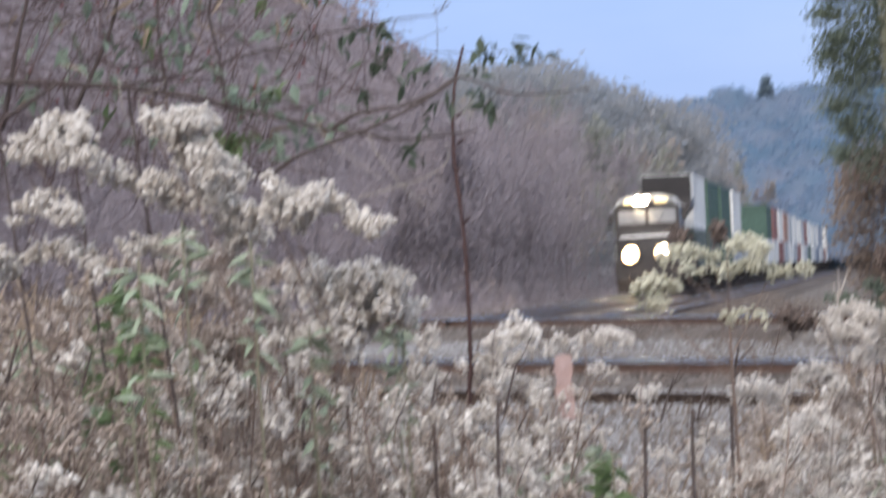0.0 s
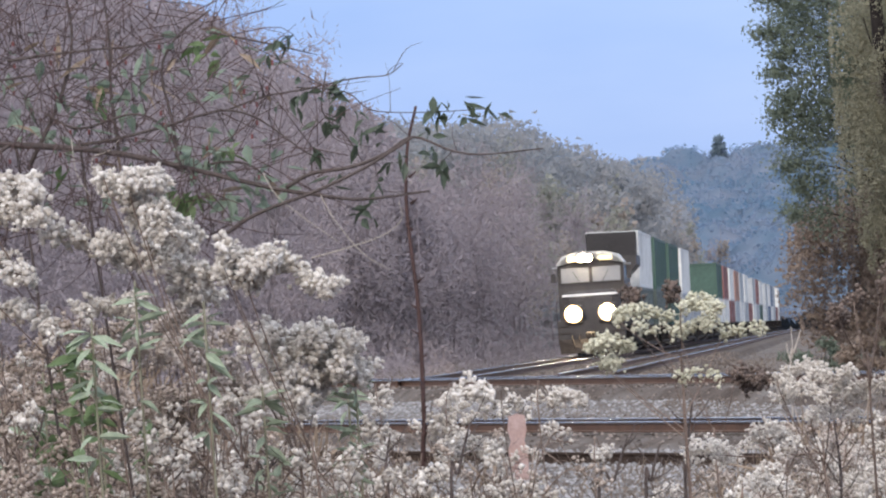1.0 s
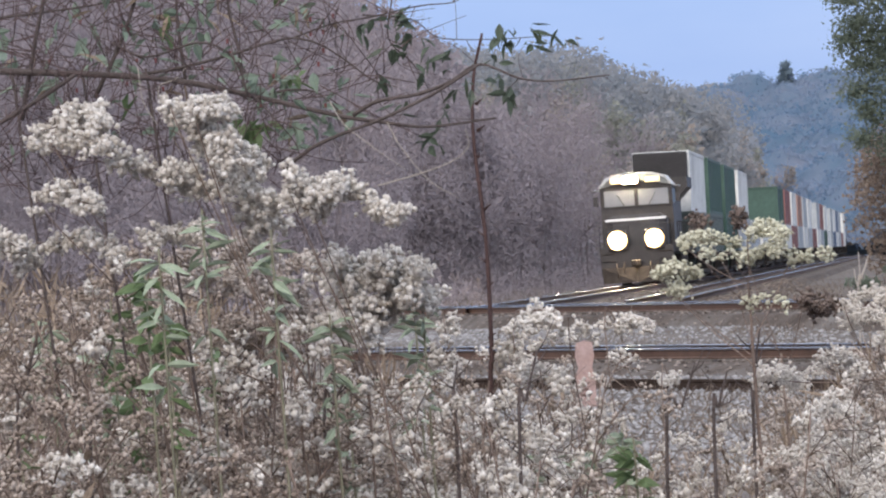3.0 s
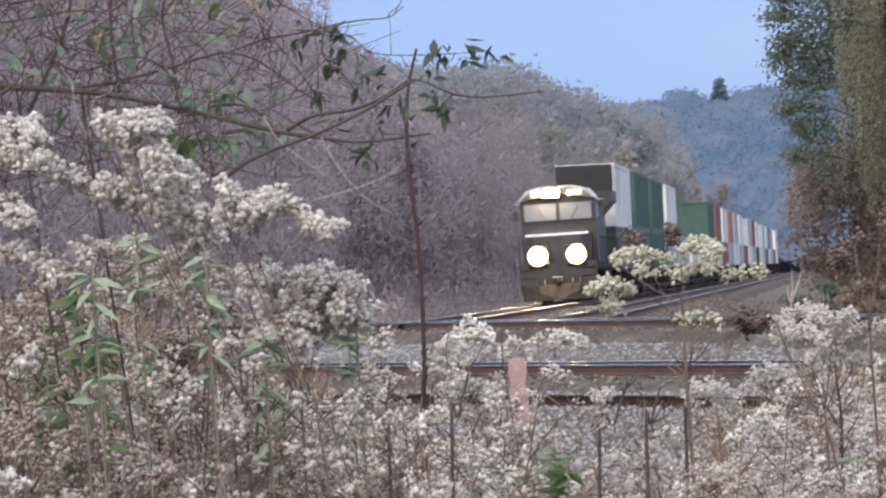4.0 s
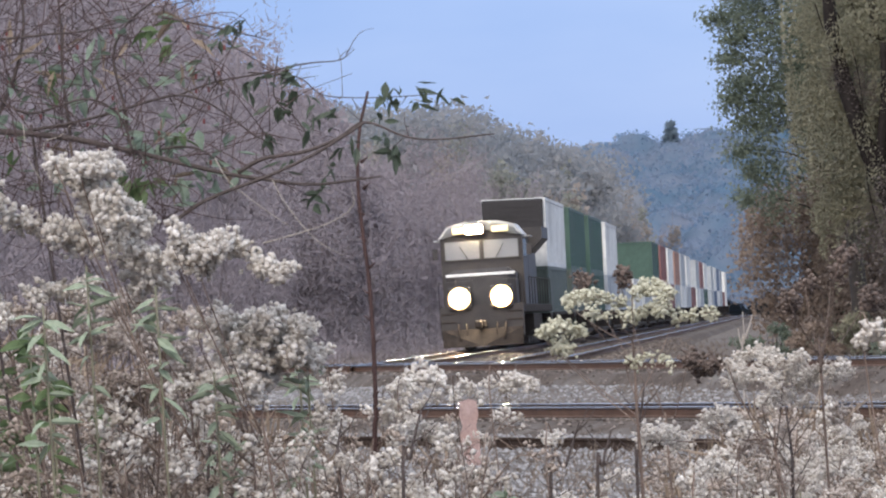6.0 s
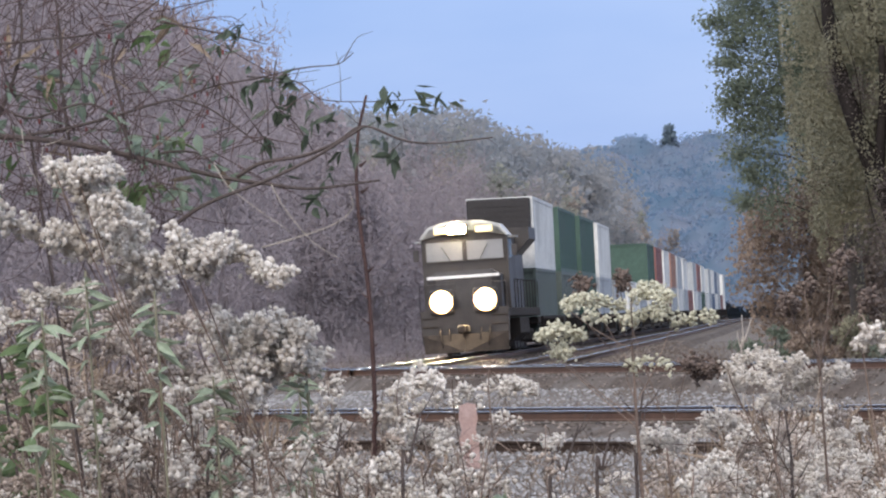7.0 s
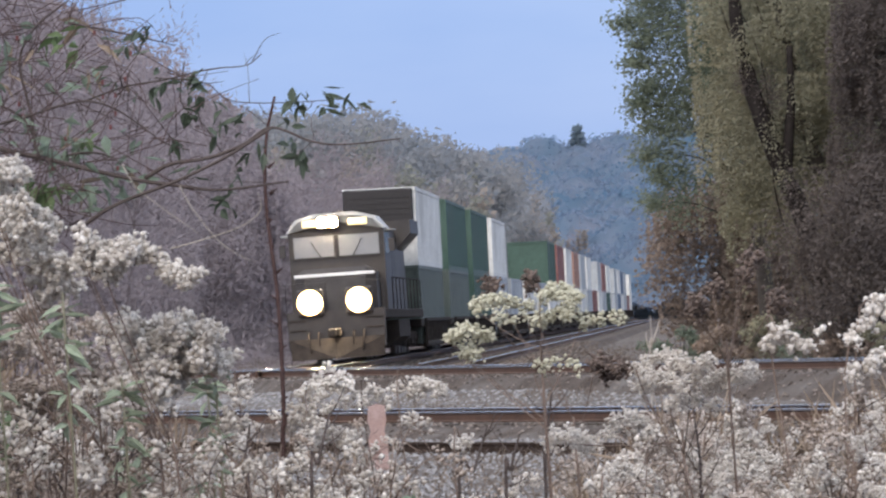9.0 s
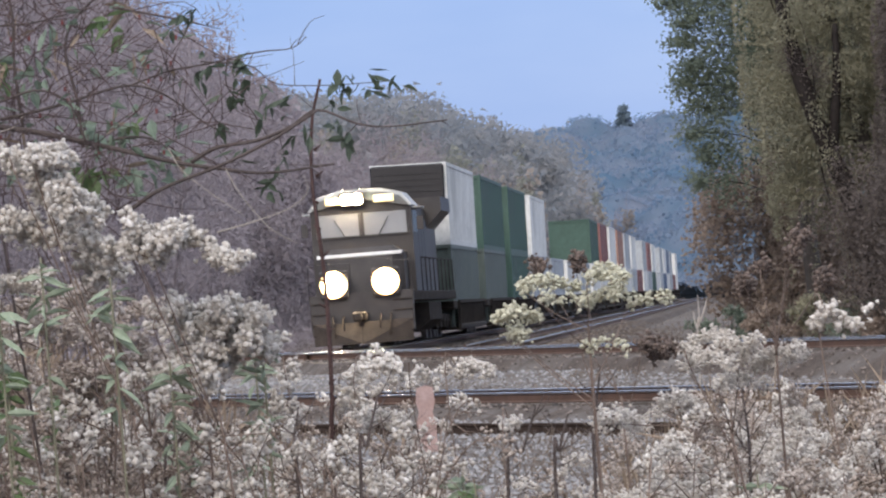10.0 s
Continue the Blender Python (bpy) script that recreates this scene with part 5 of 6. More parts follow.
def build_tall_weeds():
    lab = "tall dry weed with arching plumes of white seed fluff"
    arching_weed("tall_dried_weed", lab, 9.1, -62, [
        [(-84.7, 33.2), (-80.6, 32.1), (-77.2, 32.8), (-73.8, 32.2)],
        [(-80.0, 31.0), (-77.5, 28.0), (-75.0, 26.0), (-70.8, 24.0), (-66.2, 20.9)],
        [(-78.0, 26.0), (-73.5, 22.5), (-68.5, 20.5)]], WHITEFLUFF, 0.0105, 270, 0.009, 1, hub=(-66.0, -14.0))
    arching_weed("tall_dried_weed", lab, 9.2, -55, [
        [(-83.3, 21.3), (-77.7, 20.1), (-72.8, 17.4), (-67.9, 15.0), (-63.5, 13.3)],
        [(-80.6, 18.6), (-76.3, 15.8), (-70.8, 13.0), (-65.3, 10.8)],
        [(-72.1, 9.2), (-66.4, 10.2), (-62.0, 8.7)]], WHITEFLUFF, 0.0105, 270, 0.011, 13, hub=(-60.0, -16.0))
    arching_weed("tall_dried_weed", lab, 9.0, -30, [
        [(-63.2, 19.5), (-59.9, 17.6), (-57.0, 14.3), (-54.1, 14.1)],
        [(-58.0, 14.2), (-54.0, 15.6), (-51.3, 16.8), (-47.7, 15.0), (-44.8, 11.9), (-40.1, 9.7)],
        [(-62.5, 14.8), (-59.5, 12.4), (-57.0, 11.6)]], WHITEFLUFF, 0.0105, 280, 0.0075, 2, hub=(-46.0, -20.0))
    arching_weed("tall_dried_weed", lab, 9.2, -50, [
        [(-58.0, -1.9), (-54.2, 1.4), (-51.8, -1.0)],
        [(-51.0, -0.5), (-47.5, 0.6), (-44.4, 1.0), (-40.0, 0.3), (-36.9, -1.5)],
        [(-52.5, -3.6), (-46.8, -2.9), (-41.3, -3.7)],
        [(-43.7, -7.3), (-38.5, -5.3), (-33.8, -7.2)],
        [(-53.7, -6.9), (-48.1, -6.0), (-42.6, -8.5)],
        [(-61.8, -12.4), (-56.1, -10.1), (-49.4, -11.6), (-43.8, -10.7)]], WHITEFLUFF, 0.0105, 290, 0.011, 3, hub=(-48.0, -22.0))
    arching_weed("tall_dried_weed", lab, 9.1, -65, [
        [(-111.7, 27.0), (-107.0, 30.7), (-101.8, 33.2), (-98.6, 30.4)],
        [(-108.5, 27.5), (-103.8, 28.4), (-98.2, 26.4), (-92.8, 22.5), (-86.1, 20.5), (-82.3, 18.3)],
        [(-112.2, 16.1), (-106.5, 17.6), (-103.2, 15.6), (-99.0, 14.6)]], WHITEFLUFF, 0.0105, 270, 0.010, 4, hub=(-84.0, -16.0))
    arching_weed("tall_dried_weed", lab, 9.1, -70, [
        [(-113.7, 5.8), (-108.0, 7.6), (-102.4, 8.7), (-98.0, 5.7), (-95.7, 2.8)],
        [(-90.3, 7.9), (-84.4, 8.3), (-78.2, 8.7)],
        [(-121.0, 9.0), (-117.0, 7.5), (-114.0, 4.0)]], WHITEFLUFF, 0.0095, 250, 0.009, 5, hub=(-90.0, -24.0))
    arching_weed("dull_weed", "tall dry weed with dull oat-coloured seed heads", 10.4, -66, [
        [(-76.5, -2.0), (-71.3, 0.0), (-66.3, -1.0)],
        [(-65.0, -8.6), (-60.5, -7.5), (-55.5, -9.3)],
        [(-86.0, -1.0), (-82.0, 1.2), (-78.0, -0.5)],
        [(-70.0, -5.0), (-65.5, -3.6), (-61.0, -5.0)],
        [(-74.0, 4.5), (-70.5, 5.5), (-66.0, 4.0)]], DULLFLUFF, 0.0095, 240, 0.012, 14)
    rng = np.random.default_rng(91)
    for k in range(5):
        heads = []
        for j in range(7):
            b = rng.uniform(-108, -52)
            e = rng.uniform(-16, 1.5 - 0.16 * (b + 52))
            rise = rng.uniform(0.5, 2.5)
            heads.append([(b - 3.5, e - rise), (b, e), (b + 3.5, e - rise * rng.uniform(0.2, 1.2))])
        arching_weed("dull_weed", "tall dry weed with dull oat-coloured seed heads", rng.uniform(10.3, 11.2), rng.uniform(-90, -60), heads, (DULLFLUFF, TAN)[k % 2], 0.0085, 150, 0.011, 20 + k, 14, 0.0015)
    arching_weed("tall_dried_weed", lab, 9.0, 80, [
        [(73.0, -7.2), (75.3, -6.2), (79.0, -7.6), (82.0, -7.0)],
        [(90.2, -7.5), (95.0, -1.1), (101.7, -2.6)],
        [(87.7, -14.1), (93.4, -12.2), (101.2, -11.5)]], FLUFF, 0.0105, 220, 0.0085, 6)
    arching_weed("drooping_weed", "dry weed with drooping one-sided plumes of pale seed fluff", 9.6, 56, [
        [(46.5, -12.0), (49.5, -9.8), (52.3, -9.4), (56.6, -11.8)],
        [(57.3, -14.9), (59.6, -11.9), (61.5, -10.4)],
        [(60.5, -16.0), (63.0, -14.4), (66.0, -13.5), (69.9, -13.4)],
        [(47.0, -15.5), (51.0, -13.2), (56.0, -15.5)],
        [(28.2, -25.2), (32.1, -24.2), (36.5, -26.3)],
        [(41.1, -22.6), (44.5, -21.1), (47.8, -23.5)],
        [(53.0, -19.5), (57.5, -18.0), (63.0, -20.5)]], FLUFF, 0.006, 420, 0.005, 7, 10, hub=(55.0, -26.0))
    # tufts low in the middle
    arching_weed("tall_dried_weed", lab, 11.0, -20, [
        [(-19.0, -14.3), (-14.2, -11.2), (-10.8, -13.1)],
        [(-22.3, -17.2), (-17.9, -18.0), (-13.9, -17.0)],
        [(-19.2, -22.9), (-14.7, -21.5), (-11.4, -23.3)],
        [(-35.5, -19.4), (-31.8, -18.1), (-29.5, -20.0)],
        [(-32.4, -12.9), (-31.4, -12.5), (-30.2, -13.3)]], FLUFF, 0.0095, 240, 0.012, 8)
    arching_weed("tall_dried_weed", lab, 11.0, 3, [
        [(-0.9, -13.4), (2.4, -14.0), (5.3, -13.0), (8.5, -15.1)],
        [(-8.0, -15.5), (-5.4, -14.2), (-3.0, -16.0)],
        [(9.9, -25.1), (11.4, -24.4), (12.6, -25.4)]], FLUFF, 0.0085, 230, 0.008, 15)
    flat = "weed with flat cream-coloured seed heads"
    arching_weed("cream_weed", flat, 9.2, 28, [
        [(15.1, 2.0), (18.8, 3.2), (22.6, 2.5), (26.7, 1.2)],
        [(18.1, 0.1), (21.9, -0.6), (25.3, -0.2)],
        [(28.3, 3.6), (31.7, 4.6), (35.5, 2.9)],
        [(25.8, -1.3), (30.9, -0.4), (35.4, -0.1)]], CREAM, 0.0072, 150, 0.0032, 9, 18, 0.0016, (27.8, -8.0))
    arching_weed("cream_weed", flat, 9.2, 27.5, [
        [(9.5, -3.7), (14.0, -2.7), (18.2, -4.0)],
        [(12.2, -6.4), (15.5, -7.1)],
        [(36.4, -2.3), (40.3, -1.4), (45.1, -1.0)],
        [(26.5, -10.9), (30.5, -9.3), (35.1, -11.2)]], CREAM, 0.0072, 150, 0.0032, 10, 18, 0.0016, (27.9, -17.0))
    arching_weed("brown_weed", "dead weed with dark brown dried heads", 9.5, 64, [
        [(69.2, 9.1), (71.5, 9.6)],
        [(68.0, 6.4), (69.6, 5.4)],
        [(62.3, 3.3), (64.5, 3.8)],
        [(58.8, 0.6), (59.9, 0.1)],
        [(74.4, 0.0), (75.5, 0.5)]], DRYHEAD, 0.0085, 260, 0.006, 11, 14, 0.0018, (64.5, -9.0))
    arching_weed("brown_weed", "dead weed with dark brown dried heads", 10.5, 36, [
        [(38.8, -10.3), (41.0, -11.6), (44.4, -11.0)],
        [(18.3, 6.8), (19.4, 5.3)],
        [(25.6, 5.9), (26.7, 6.4)]], DRYHEAD, 0.0085, 220, 0.008, 12, 14, 0.0016, (33.6, -22.4))


def build_cane():
    c = thing("tall_cane", "thin red-brown upright cane with small buds", "cane", "", Matrix.Translation((-0.28, 11, -0.02)))
    base = Vector((-0.28, 11, -0.02))
    pts = [aim(b, e, 11.0) - base for b, e in ((-24.1, -35.1), (-23.4, -17.2), (-23.6, 5.1), (-25.1, 24.2), (-24.6, 36.5), (-22.5, 45.3))]
    part("stem", Shape().tube(bend([Vector((0, 0, 0))] + pts, 6), 0.0066, 0.003, 7), REDSTICK, c)
    rng = np.random.default_rng(4)
    for k in range(14):
        p = pts[0].lerp(pts[2], k / 8) if k < 8 else pts[2].lerp(pts[4], (k - 8) / 6)
        part("bud", Shape().tube([p, p + Vector((rng.choice((-1, 1)) * 0.016, -0.004, 0.012))], 0.004, 0.001, 4), REDSTICK, c)


def sprays(rng, s, a, b, count, reach, r):
    for k in range(count):
        p = a.lerp(b, rng.random())
        q = p + Vector(rng.normal(size=3)) * reach * 0.5
        e = q + (q - p) * 0.7 + Vector(rng.normal(size=3)) * reach * 0.25
        s.tube(bend([p, q, e], 3), r, r * 0.3, 4)


def build_shrub():
    """The big shrub at the side, with long branches reaching across."""
    d = 9.5
    base = Vector((-0.9, d, -0.02))
    sh = thing("shrub", "half-bare shrub with dark leaves and red berries", "shrub", "", Matrix.Translation(base))
    rng = np.random.default_rng(12)

    def line(points, dd=0.0):
        return [aim(b, e, d + dd) - base for b, e in points]

    reaching = [
        ([(-118.3, 42.1), (-96.0, 40.3), (-81.5, 38.3), (-66.0, 34.3), (-51.6, 30.3), (-42.8, 28.6), (-33.9, 27.3), (-20.5, 28.4)], 0.0078, 0.0022),
        ([(-63.2, 20.0), (-57.5, 23.9), (-51.8, 26.4), (-42.7, 29.4), (-33.6, 33.3), (-27.9, 36.4), (-23.3, 39.2)], 0.0042, 0.0025),
        ([(-48.8, 30.2), (-43.7, 32.8), (-35.8, 33.8), (-29.0, 36.1), (-23.3, 39.2), (-15.6, 36.1), (-9.0, 35.2), (2.2, 35.9)], 0.0045, 0.0014),
        ([(-66.6, 34.7), (-61.5, 35.8), (-55.9, 35.1), (-51.6, 31.5)], 0.0028, 0.0018),
        ([(-93.8, 39.9), (-83.6, 41.0), (-73.5, 43.0), (-65.6, 45.1), (-59.9, 46.0), (-54.4, 44.4), (-49.0, 40.6), (-44.7, 37.1), (-39.7, 35.4)], 0.0036, 0.0012),
    ]
    rising = [
        ([(-95.7, 46.7), (-89.1, 43.6), (-79.0, 46.0), (-73.4, 44.1), (-70.8, 40.6), (-69.3, 35.0)], 0.0028, 0.002),
        ([(-103.0, 57.5), (-95.3, 58.4), (-85.2, 59.1), (-78.4, 59.4), (-71.7, 60.8)], 0.0034, 0.0014),
        ([(-81.5, 37.7), (-82.7, 51.2), (-82.6, 60.2), (-83.5, 71.4)], 0.004, 0.0018),
        ([(-69.9, 34.5), (-70.7, 44.0), (-72.5, 54.1), (-69.4, 60.7), (-62.5, 66.0)], 0.004, 0.0016),
        ([(-99.7, 35.9), (-92.2, 51.2), (-90.0, 64.3), (-93.5, 78.9)], 0.0045, 0.002),
        ([(-114.4, 32.2), (-110.0, 52.1), (-104.5, 72.0), (-105.2, 79.8)], 0.005, 0.002),
        ([(-118.9, 52.6), (-102.1, 54.0), (-88.3, 55.6), (-80.3, 53.4)], 0.003, 0.001),
        ([(-37.4, 50.9), (-32.9, 51.4), (-27.8, 51.7), (-24.7, 53.8)], 0.0018, 0.0008),
        ([(-62.7, 61.6), (-53.8, 59.5), (-46.1, 57.5), (-41.6, 56.2)], 0.0026, 0.0009),
        ([(-46.0, 50.0), (-36.4, 48.7), (-32.0, 45.2), (-26.5, 44.2), (-17.5, 44.0), (-8.6, 44.2)], 0.0016, 0.0008),
        ([(-60.0, 46.0), (-52.0, 48.5), (-44.0, 49.5), (-37.4, 50.9)], 0.002, 0.0015),
        ([(-40.0, 53.0), (-41.0, 45.0), (-36.5, 40.0), (-33.0, 33.8)], 0.0016, 0.0012),
        ([(-68.0, 34.8), (-64.0, 30.0), (-60.5, 25.5), (-59.5, 22.5)], 0.0018, 0.001),
        ([(-123.5, 29.4), (-112.0, 35.5), (-102.8, 41.1)], 0.005, 0.004),
    ]
    for pts, r0, r1 in reaching + rising:
        p = line(pts, rng.uniform(-0.1, 0.1))
        s = Shape().tube(bend(p, 5), r0, r1, 6)
        for k in range(len(p) - 1):
            sprays(rng, s, p[k], p[k + 1], 3 if pts[k][0] < -55 else 1, 0.045, 0.001)
        part("branch", s, TWIG, sh)
    # main stems down to the ground
    for x in (-0.35, -0.12, 0.1, 0.3):
        top = line([(-108.3, 41.4)])[0] + Vector((x * 0.6, 0, 0))
        part("stem", Shape().tube(bend([Vector((x * 0.4, 0, 0)), Vector((x * 0.6, 0.03, 0.8)), top], 4), 0.004, 0.003, 6), TWIG, sh)
    # dense fine twigs
    s = Shape()
    for k in range(1000):
        b, e = rng.uniform(-125, -36), rng.uniform(20, 75)
        if e > reach(NEAR_WOOD, b) - 3 or (b > -62 and (e < 32 or rng.random() < 0.6)):
            continue
        p = aim(b, e, d + rng.uniform(-0.3, 0.5)) - base
        w = Vector(rng.normal(size=3)) * 0.05 + Vector((0.01, 0, 0.02))
        s.tube(bend([p, p + w + Vector(rng.normal(size=3)) * 0.02, p + w * 1.7 + Vector(rng.normal(size=3)) * 0.03], 3), 0.0013, 0.0005, 3)
    tagged(part("twig_tangle", s, REDTWIG, sh, "tangle of fine reddish twigs"), kind="stuff")

    def clumps(blades, spots, count, blur, label):
        for b, e in spots:
            for k in range(count):
                set_leaf(rng, blades, sh, aim(b, e, d) - base + Vector(rng.normal(size=3)) * blur, -10, 80, label)

    clumps(DARK_BLADES, [(-38.3, 50.3), (-36.4, 47.0), (-37.5, 48.8), (-39.7, 48.3), (-41.1, 42.8), (-38.9, 41.6), (-35.4, 44.2), (-32.7, 42.4), (-29.4, 41.2), (-34.2, 39.1), (-32.8, 26.2), (-33.4, 24.0),
                         (-45.3, 49.1), (-46.5, 47.5), (-55.3, 50.6), (-48.8, 58.2), (-47.1, 58.7), (-50.6, 56.6), (-38.2, 32.0), (-42.4, 37.2), (-30.4, 30.0)], 4, 0.009, "small dark green leaf")
    clumps(DARK_BLADES, [(-19.8, 44.1), (-17.4, 46.3), (-17.0, 43.4), (-12.4, 46.0), (-13.1, 42.2), (-8.0, 44.2), (-20.1, 35.7), (-17.4, 34.0), (-18.0, 32.9), (-28.0, 34.4), (-26.3, 35.4), (-21.0, 40.5)], 4, 0.007, "small dark green leaf")
    clumps(LIME_BLADES, [(-66.7, 30.4), (-69.5, 30.0), (-68.0, 29.0), (-63.9, 58.3), (-62.9, 57.1), (-65.0, 59.0), (-60.2, 39.6), (-85.0, 50.2), (-91.0, 38.7)], 4, 0.012, "yellow-green leaf")
    clumps(DULL_BLADES, [(-62.5, 38.1), (-65.9, 37.1), (-67.5, 39.0), (-63.0, 36.0), (-57.8, 28.9), (-58.4, 27.8), (-56.0, 30.0), (-88.0, 48.0), (-97.1, 42.5), (-108.4, 39.8), (-78.0, 51.0), (-80.0, 48.0), (-114.7, 47.9), (-72.0, 57.0)], 5, 0.018, "faded green leaf")
    for k in range(150):
        b = rng.uniform(-118, -48)
        e = rng.uniform(28, min(64, reach(NEAR_WOOD, b) - 4))
        withered = rng.random() < 0.3
        set_leaf(rng, DRY_BLADES if withered else DULL_BLADES, sh, aim(b, e, d + rng.uniform(-0.1, 0.4)) - base, -10, 80, "withered brown leaf" if withered else "faded green leaf")
    # berries
    ball = Shape().tube([(0, 0, -0.0045), (0, 0, -0.003), (0, 0, 0), (0, 0, 0.003), (0, 0, 0.0045)], 0.0026, 0.0026, 7).mesh("berry", BERRY)
    for k in range(40):
        part("berry", ball, None, sh).matrix_basis = Matrix.Translation(aim(rng.uniform(-112, -50), rng.uniform(30, 62), d + rng.uniform(-0.1, 0.3)) - base)
    # pale dead twigs hanging below the branch
    for pts in ([(-53.2, 33.2), (-50.6, 28.6), (-45.2, 23.9), (-38.7, 19.0)], [(-42.0, 28.5), (-39.6, 23.7), (-34.3, 16.8), (-28.6, 13.0)], [(-44.4, 16.1), (-36.5, 18.0), (-29.7, 20.2), (-26.2, 23.1), (-26.6, 26.5)],
                [(-90.9, 41.5), (-90.1, 34.7), (-86.9, 29.2)], [(-87.2, 35.2), (-86.6, 37.9), (-83.7, 38.9), (-81.4, 41.1)]):
        part("dead_twig", Shape().tube(bend(line(pts, -0.1), 4), 0.0014, 0.0006, 4), PALETWIG, sh, "pale dead twig")


def build_green_weeds():
    """Plants with whorls of long pale green leaves between the dry weeds."""
    rng = np.random.default_rng(40)
    for spot in ((-79.5, 13.0), (-88.4, 5.6), (-91.4, 2.0), (-36.8, -4.2), (-66.0, 8.5), (1.5, -33.5), (-98.4, -4.3), (-101.1, -13.1), (-106.1, -21.8), (-87.4, -7.2), (-55.1, -8.9), (-52.3, -20.2), (-4.0, -36.1), (-11.9, -36.8), (3.8, -36.0), (-110.8, -5.9), (-93.5, -16.9), (-117.6, -27.9), (-78.9, -14.3), (-38.3, -7.5), (59.6, -37.2)):
        d = rng.uniform(8.5, 9.0) if spot[1] > 0 else rng.uniform(8.8, 10.2)
        p = aim(*spot, d)
        w = thing("green_weed", "green weed with whorls of long pale leaves", "weed", "green weeds in front", Matrix.Translation((p.x, p.y, -0.02)))
        part("stalk", Shape().tube(bend([Vector((0, 0, 0)), Vector((0.02, 0, p.z * 0.5)), Vector((0, 0, p.z + 0.02))], 4), 0.004, 0.002, 5), VINE, w)
        blades = PALE_BLADES if rng.random() < 0.8 else LIME_BLADES
        for k in range(26):
            set_leaf(rng, blades, w, Vector((0, 0, p.z - rng.random() ** 1.5 * 0.22)), -25, 40)


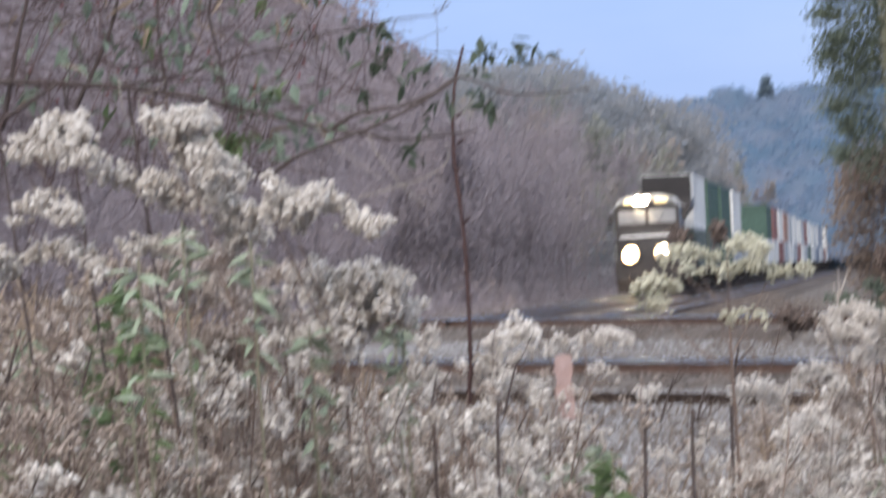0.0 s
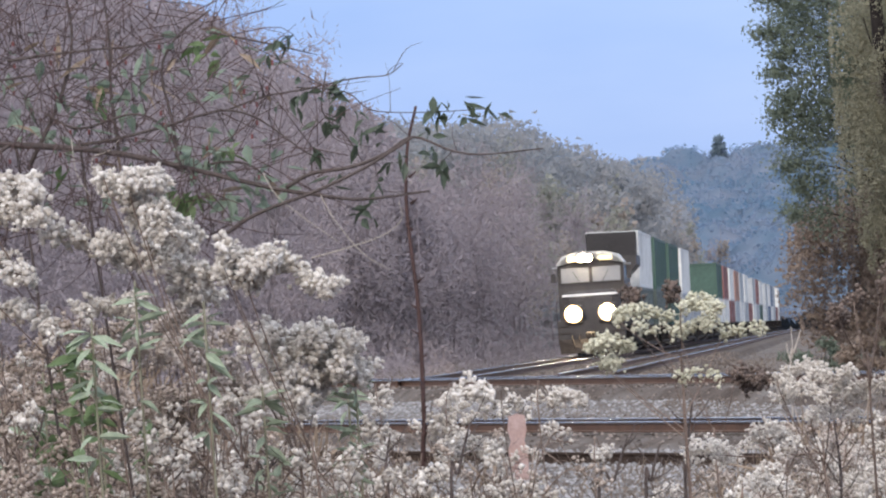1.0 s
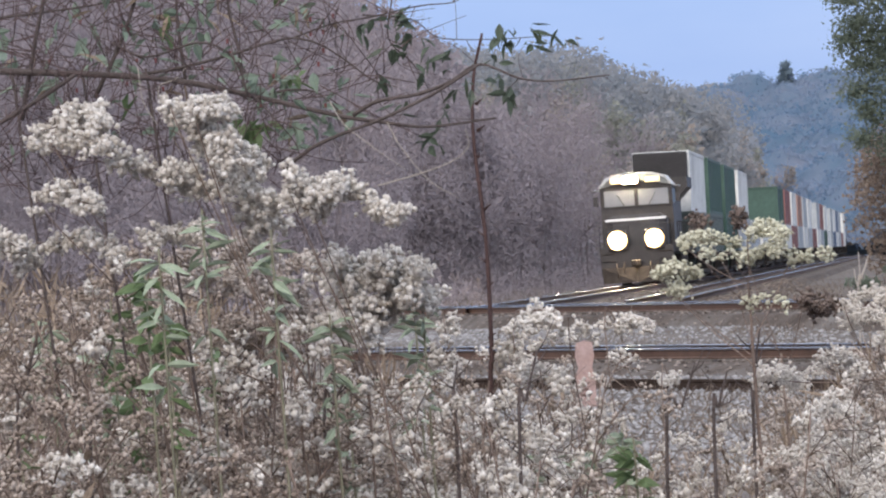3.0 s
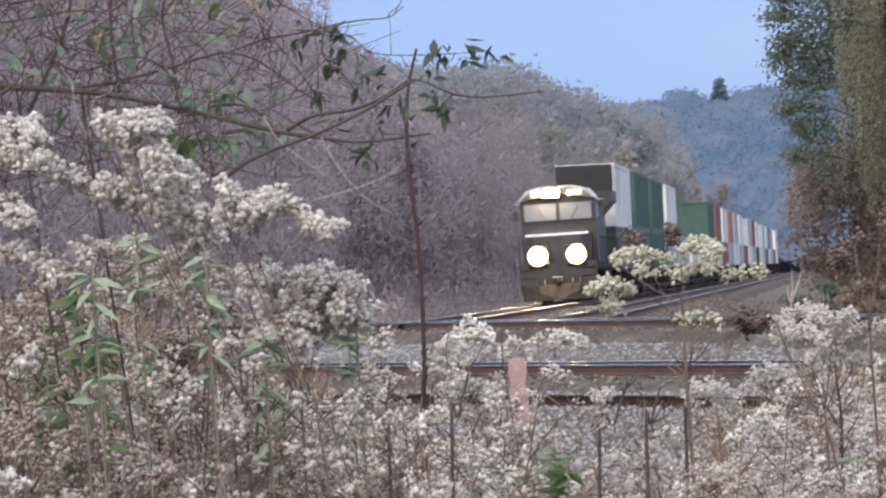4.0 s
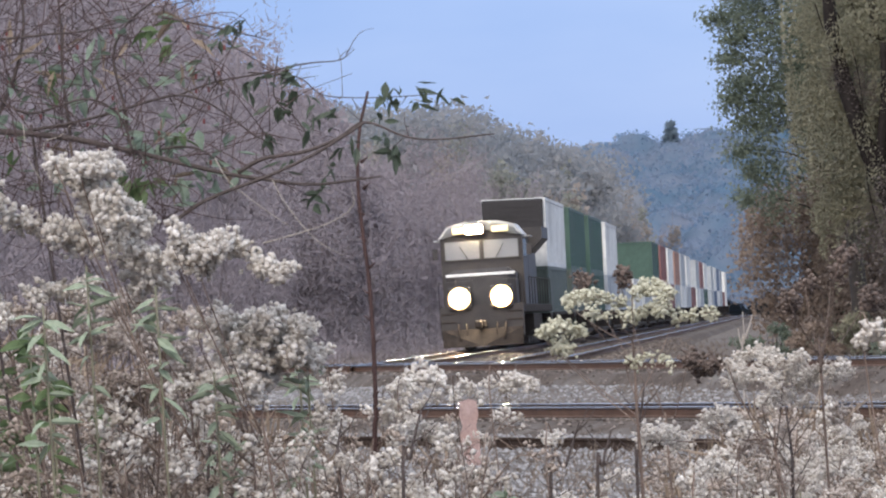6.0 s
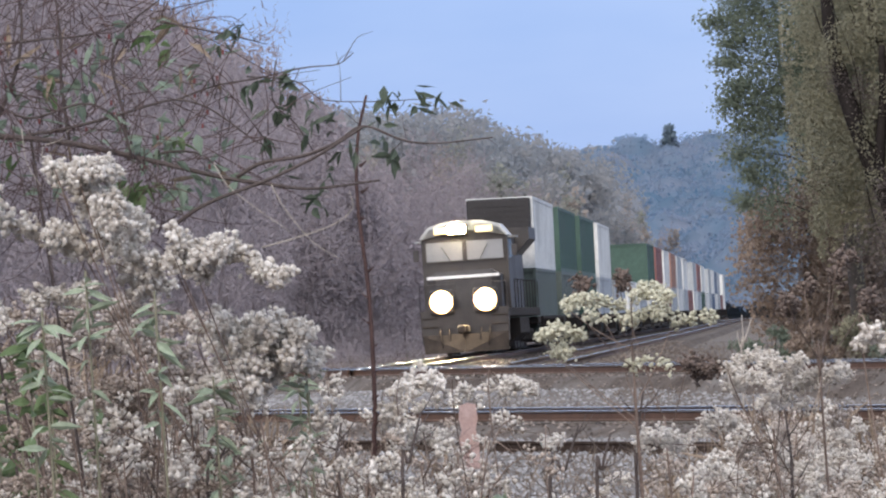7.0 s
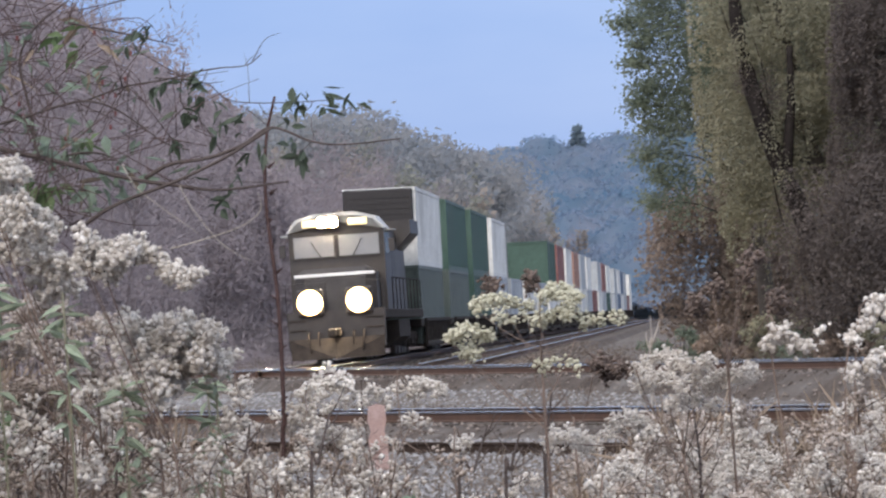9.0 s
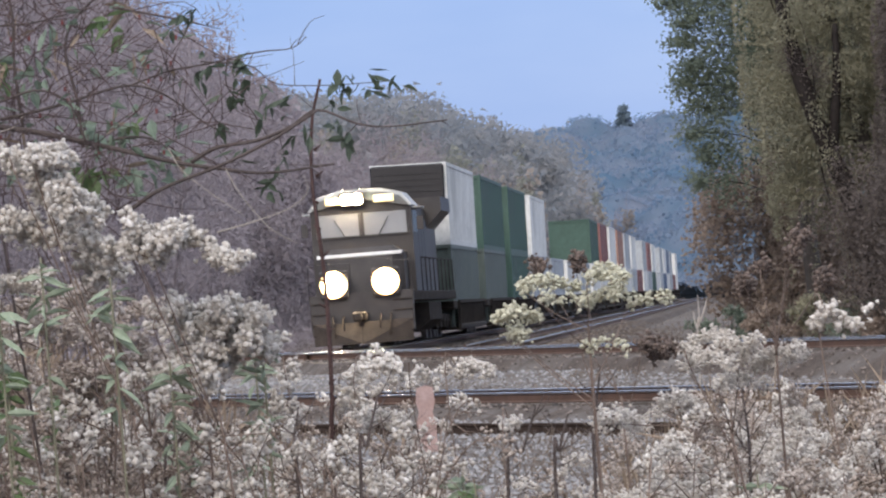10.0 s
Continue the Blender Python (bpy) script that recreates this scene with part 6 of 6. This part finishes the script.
def build_dead_stalks():
    """Single dark dead stalks and a pale forked sprig."""
    rng = np.random.default_rng(46)
    for line in (((-82.6, -43.2), (-80.8, -29.9), (-77.5, -21.1)), ((-76.7, -36.8), (-73.8, -24.6), (-69.7, -15.4)), ((-57.2, -37.8), (-54.9, -26.7), (-51.8, -20.8)), ((27.6, -40.0), (28.0, -26.6), (29.8, -14.4)),
                 ((19.7, -41.8), (20.9, -30.7), (22.8, -23.6)), ((10.2, -41.3), (13.6, -30.3), (16.6, -21.6)), ((-103.7, -39.8), (-101.7, -24.3), (-98.3, -12.2)), ((-118.1, -38.0), (-116.1, -21.3), (-112.0, -7.0)),
                 ((58.2, -43.9), (58.3, -30.5), (57.4, -20.3)), ((-31.0, -39.2), (-31.5, -28.0), (-30.2, -19.1)), ((-18.7, -39.8), (-17.0, -27.6), (-14.4, -17.7))):
        d = rng.uniform(9.0, 10.0)
        p = [aim(b, e, d) for b, e in line]
        base = Vector((p[0].x, d, -0.02))
        w = thing("dead_stalk", "bare dark brown dead stalk with short side twigs", "weed", "dead stalks in front", Matrix.Translation(base))
        p = [q - base for q in p]
        part("stem", Shape().tube(bend([Vector((0, 0, 0))] + p, 5), 0.0045, 0.0018, 6), TWIG, w)
        for k in range(5):
            a = p[0].lerp(p[1], rng.random()) if k < 2 else p[1].lerp(p[2], rng.random())
            e = a + Vector((rng.choice((-1, 1)) * rng.uniform(0.02, 0.06), rng.normal() * 0.02, rng.uniform(0.02, 0.07)))
            part("side_twig", Shape().tube(bend([a, (a + e) / 2 + Vector((0, 0, -0.006)), e], 3), 0.0016, 0.0007, 4), TWIG, w)
    d = 16.0
    base = Vector((aim(*(49.3, -14.3), d).x, d, -0.02))
    w = thing("dead_sprig", "pale dead sprig with a forked tip", "weed", "", Matrix.Translation(base))
    for line in (((49.3, -14.3), (49.8, -7.7), (49.7, -1.2)), ((49.8, -6.8), (50.9, -4.1), (51.6, -1.9)), ((49.6, -8.8), (48.9, -6.5), (48.7, -4.5))):
        p = [aim(b, e, d) - base for b, e in line]
        if line[0][1] == min(q[1] for q in line) and len(w.children) == 0:
            p = [Vector((0, 0, 0))] + p
        part("twig", Shape().tube(bend(p, 4), 0.0032, 0.0014, 5), PALETWIG, w)


def build_marker():
    """A faded utility marker on a short post."""
    d = 22.0
    top, low = aim(*(-5.4, -16.2), d), aim(*(-5.1, -29.4), d)
    m = thing("marker_post", "faded pink plastic marker on a dark post", "marker post", "", Matrix.Translation((low.x, d, -0.02)))
    lean = Vector((top.x - low.x, 0, top.z - low.z))
    z0, z1 = low.z + 0.02, top.z + 0.02
    part("post", Shape().tube([(0.01, 0.02, 0), (0.0, 0.015, z1 - 0.12)], 0.024, 0.02, 6), UNDER, m, "dark steel post")
    s = Shape()
    outline = [(-0.045, z0), (0.045, z0), (0.043, z1 - 0.16), (0.03, z1 - 0.12), (0.042, z1 - 0.07), (0.035, z1 - 0.01), (0.0, z1), (-0.035, z1 - 0.01), (-0.042, z1 - 0.07), (-0.03, z1 - 0.12), (-0.043, z1 - 0.16)]
    s.sweep(outline, -0.014, -0.006)
    part("plate", s, PINK, m, "faded pink plastic plate")
    for k in range(3):
        part("writing_bar", Shape().box(-0.022, 0.018 - 0.006 * k, -0.0175, -0.0145, z0 + 0.05 + 0.025 * k, z0 + 0.055 + 0.025 * k), REDSTICK, m, "illegible dark lettering")


build_weeds()
build_brush()
build_tall_weeds()
build_cane()
build_shrub()
build_green_weeds()
build_marker()
build_dead_stalks()


# ---- movement ----
def motions():
    times = [0.5 * k for k in range(21)]
    for thing_row in TRAIN:
        ob, behind = thing_row[0], thing_row[1]
        z = RAILZ + (thing_row[2] if len(thing_row) > 2 else 0.0)
        rows = []
        for t in times:
            y = HEAD_Y - SPEED * t + behind
            m = pose(main_x(y), y, RAILZ, 0, -CANT if behind == 0 else -0.4, -MAIN_ANGLE) @ pose(0, 0, z - RAILZ)
            rows.append((t, m))
        walk(ob, rows)
    turns = [k / 15 for k in range(151)]
    for wheel, y in ROLLING:
        walk(wheel, [(t, pose(0, y, 0.525) @ pose(0, 0, 0, math.degrees(SPEED * t / 0.5))) for t in turns])


motions()
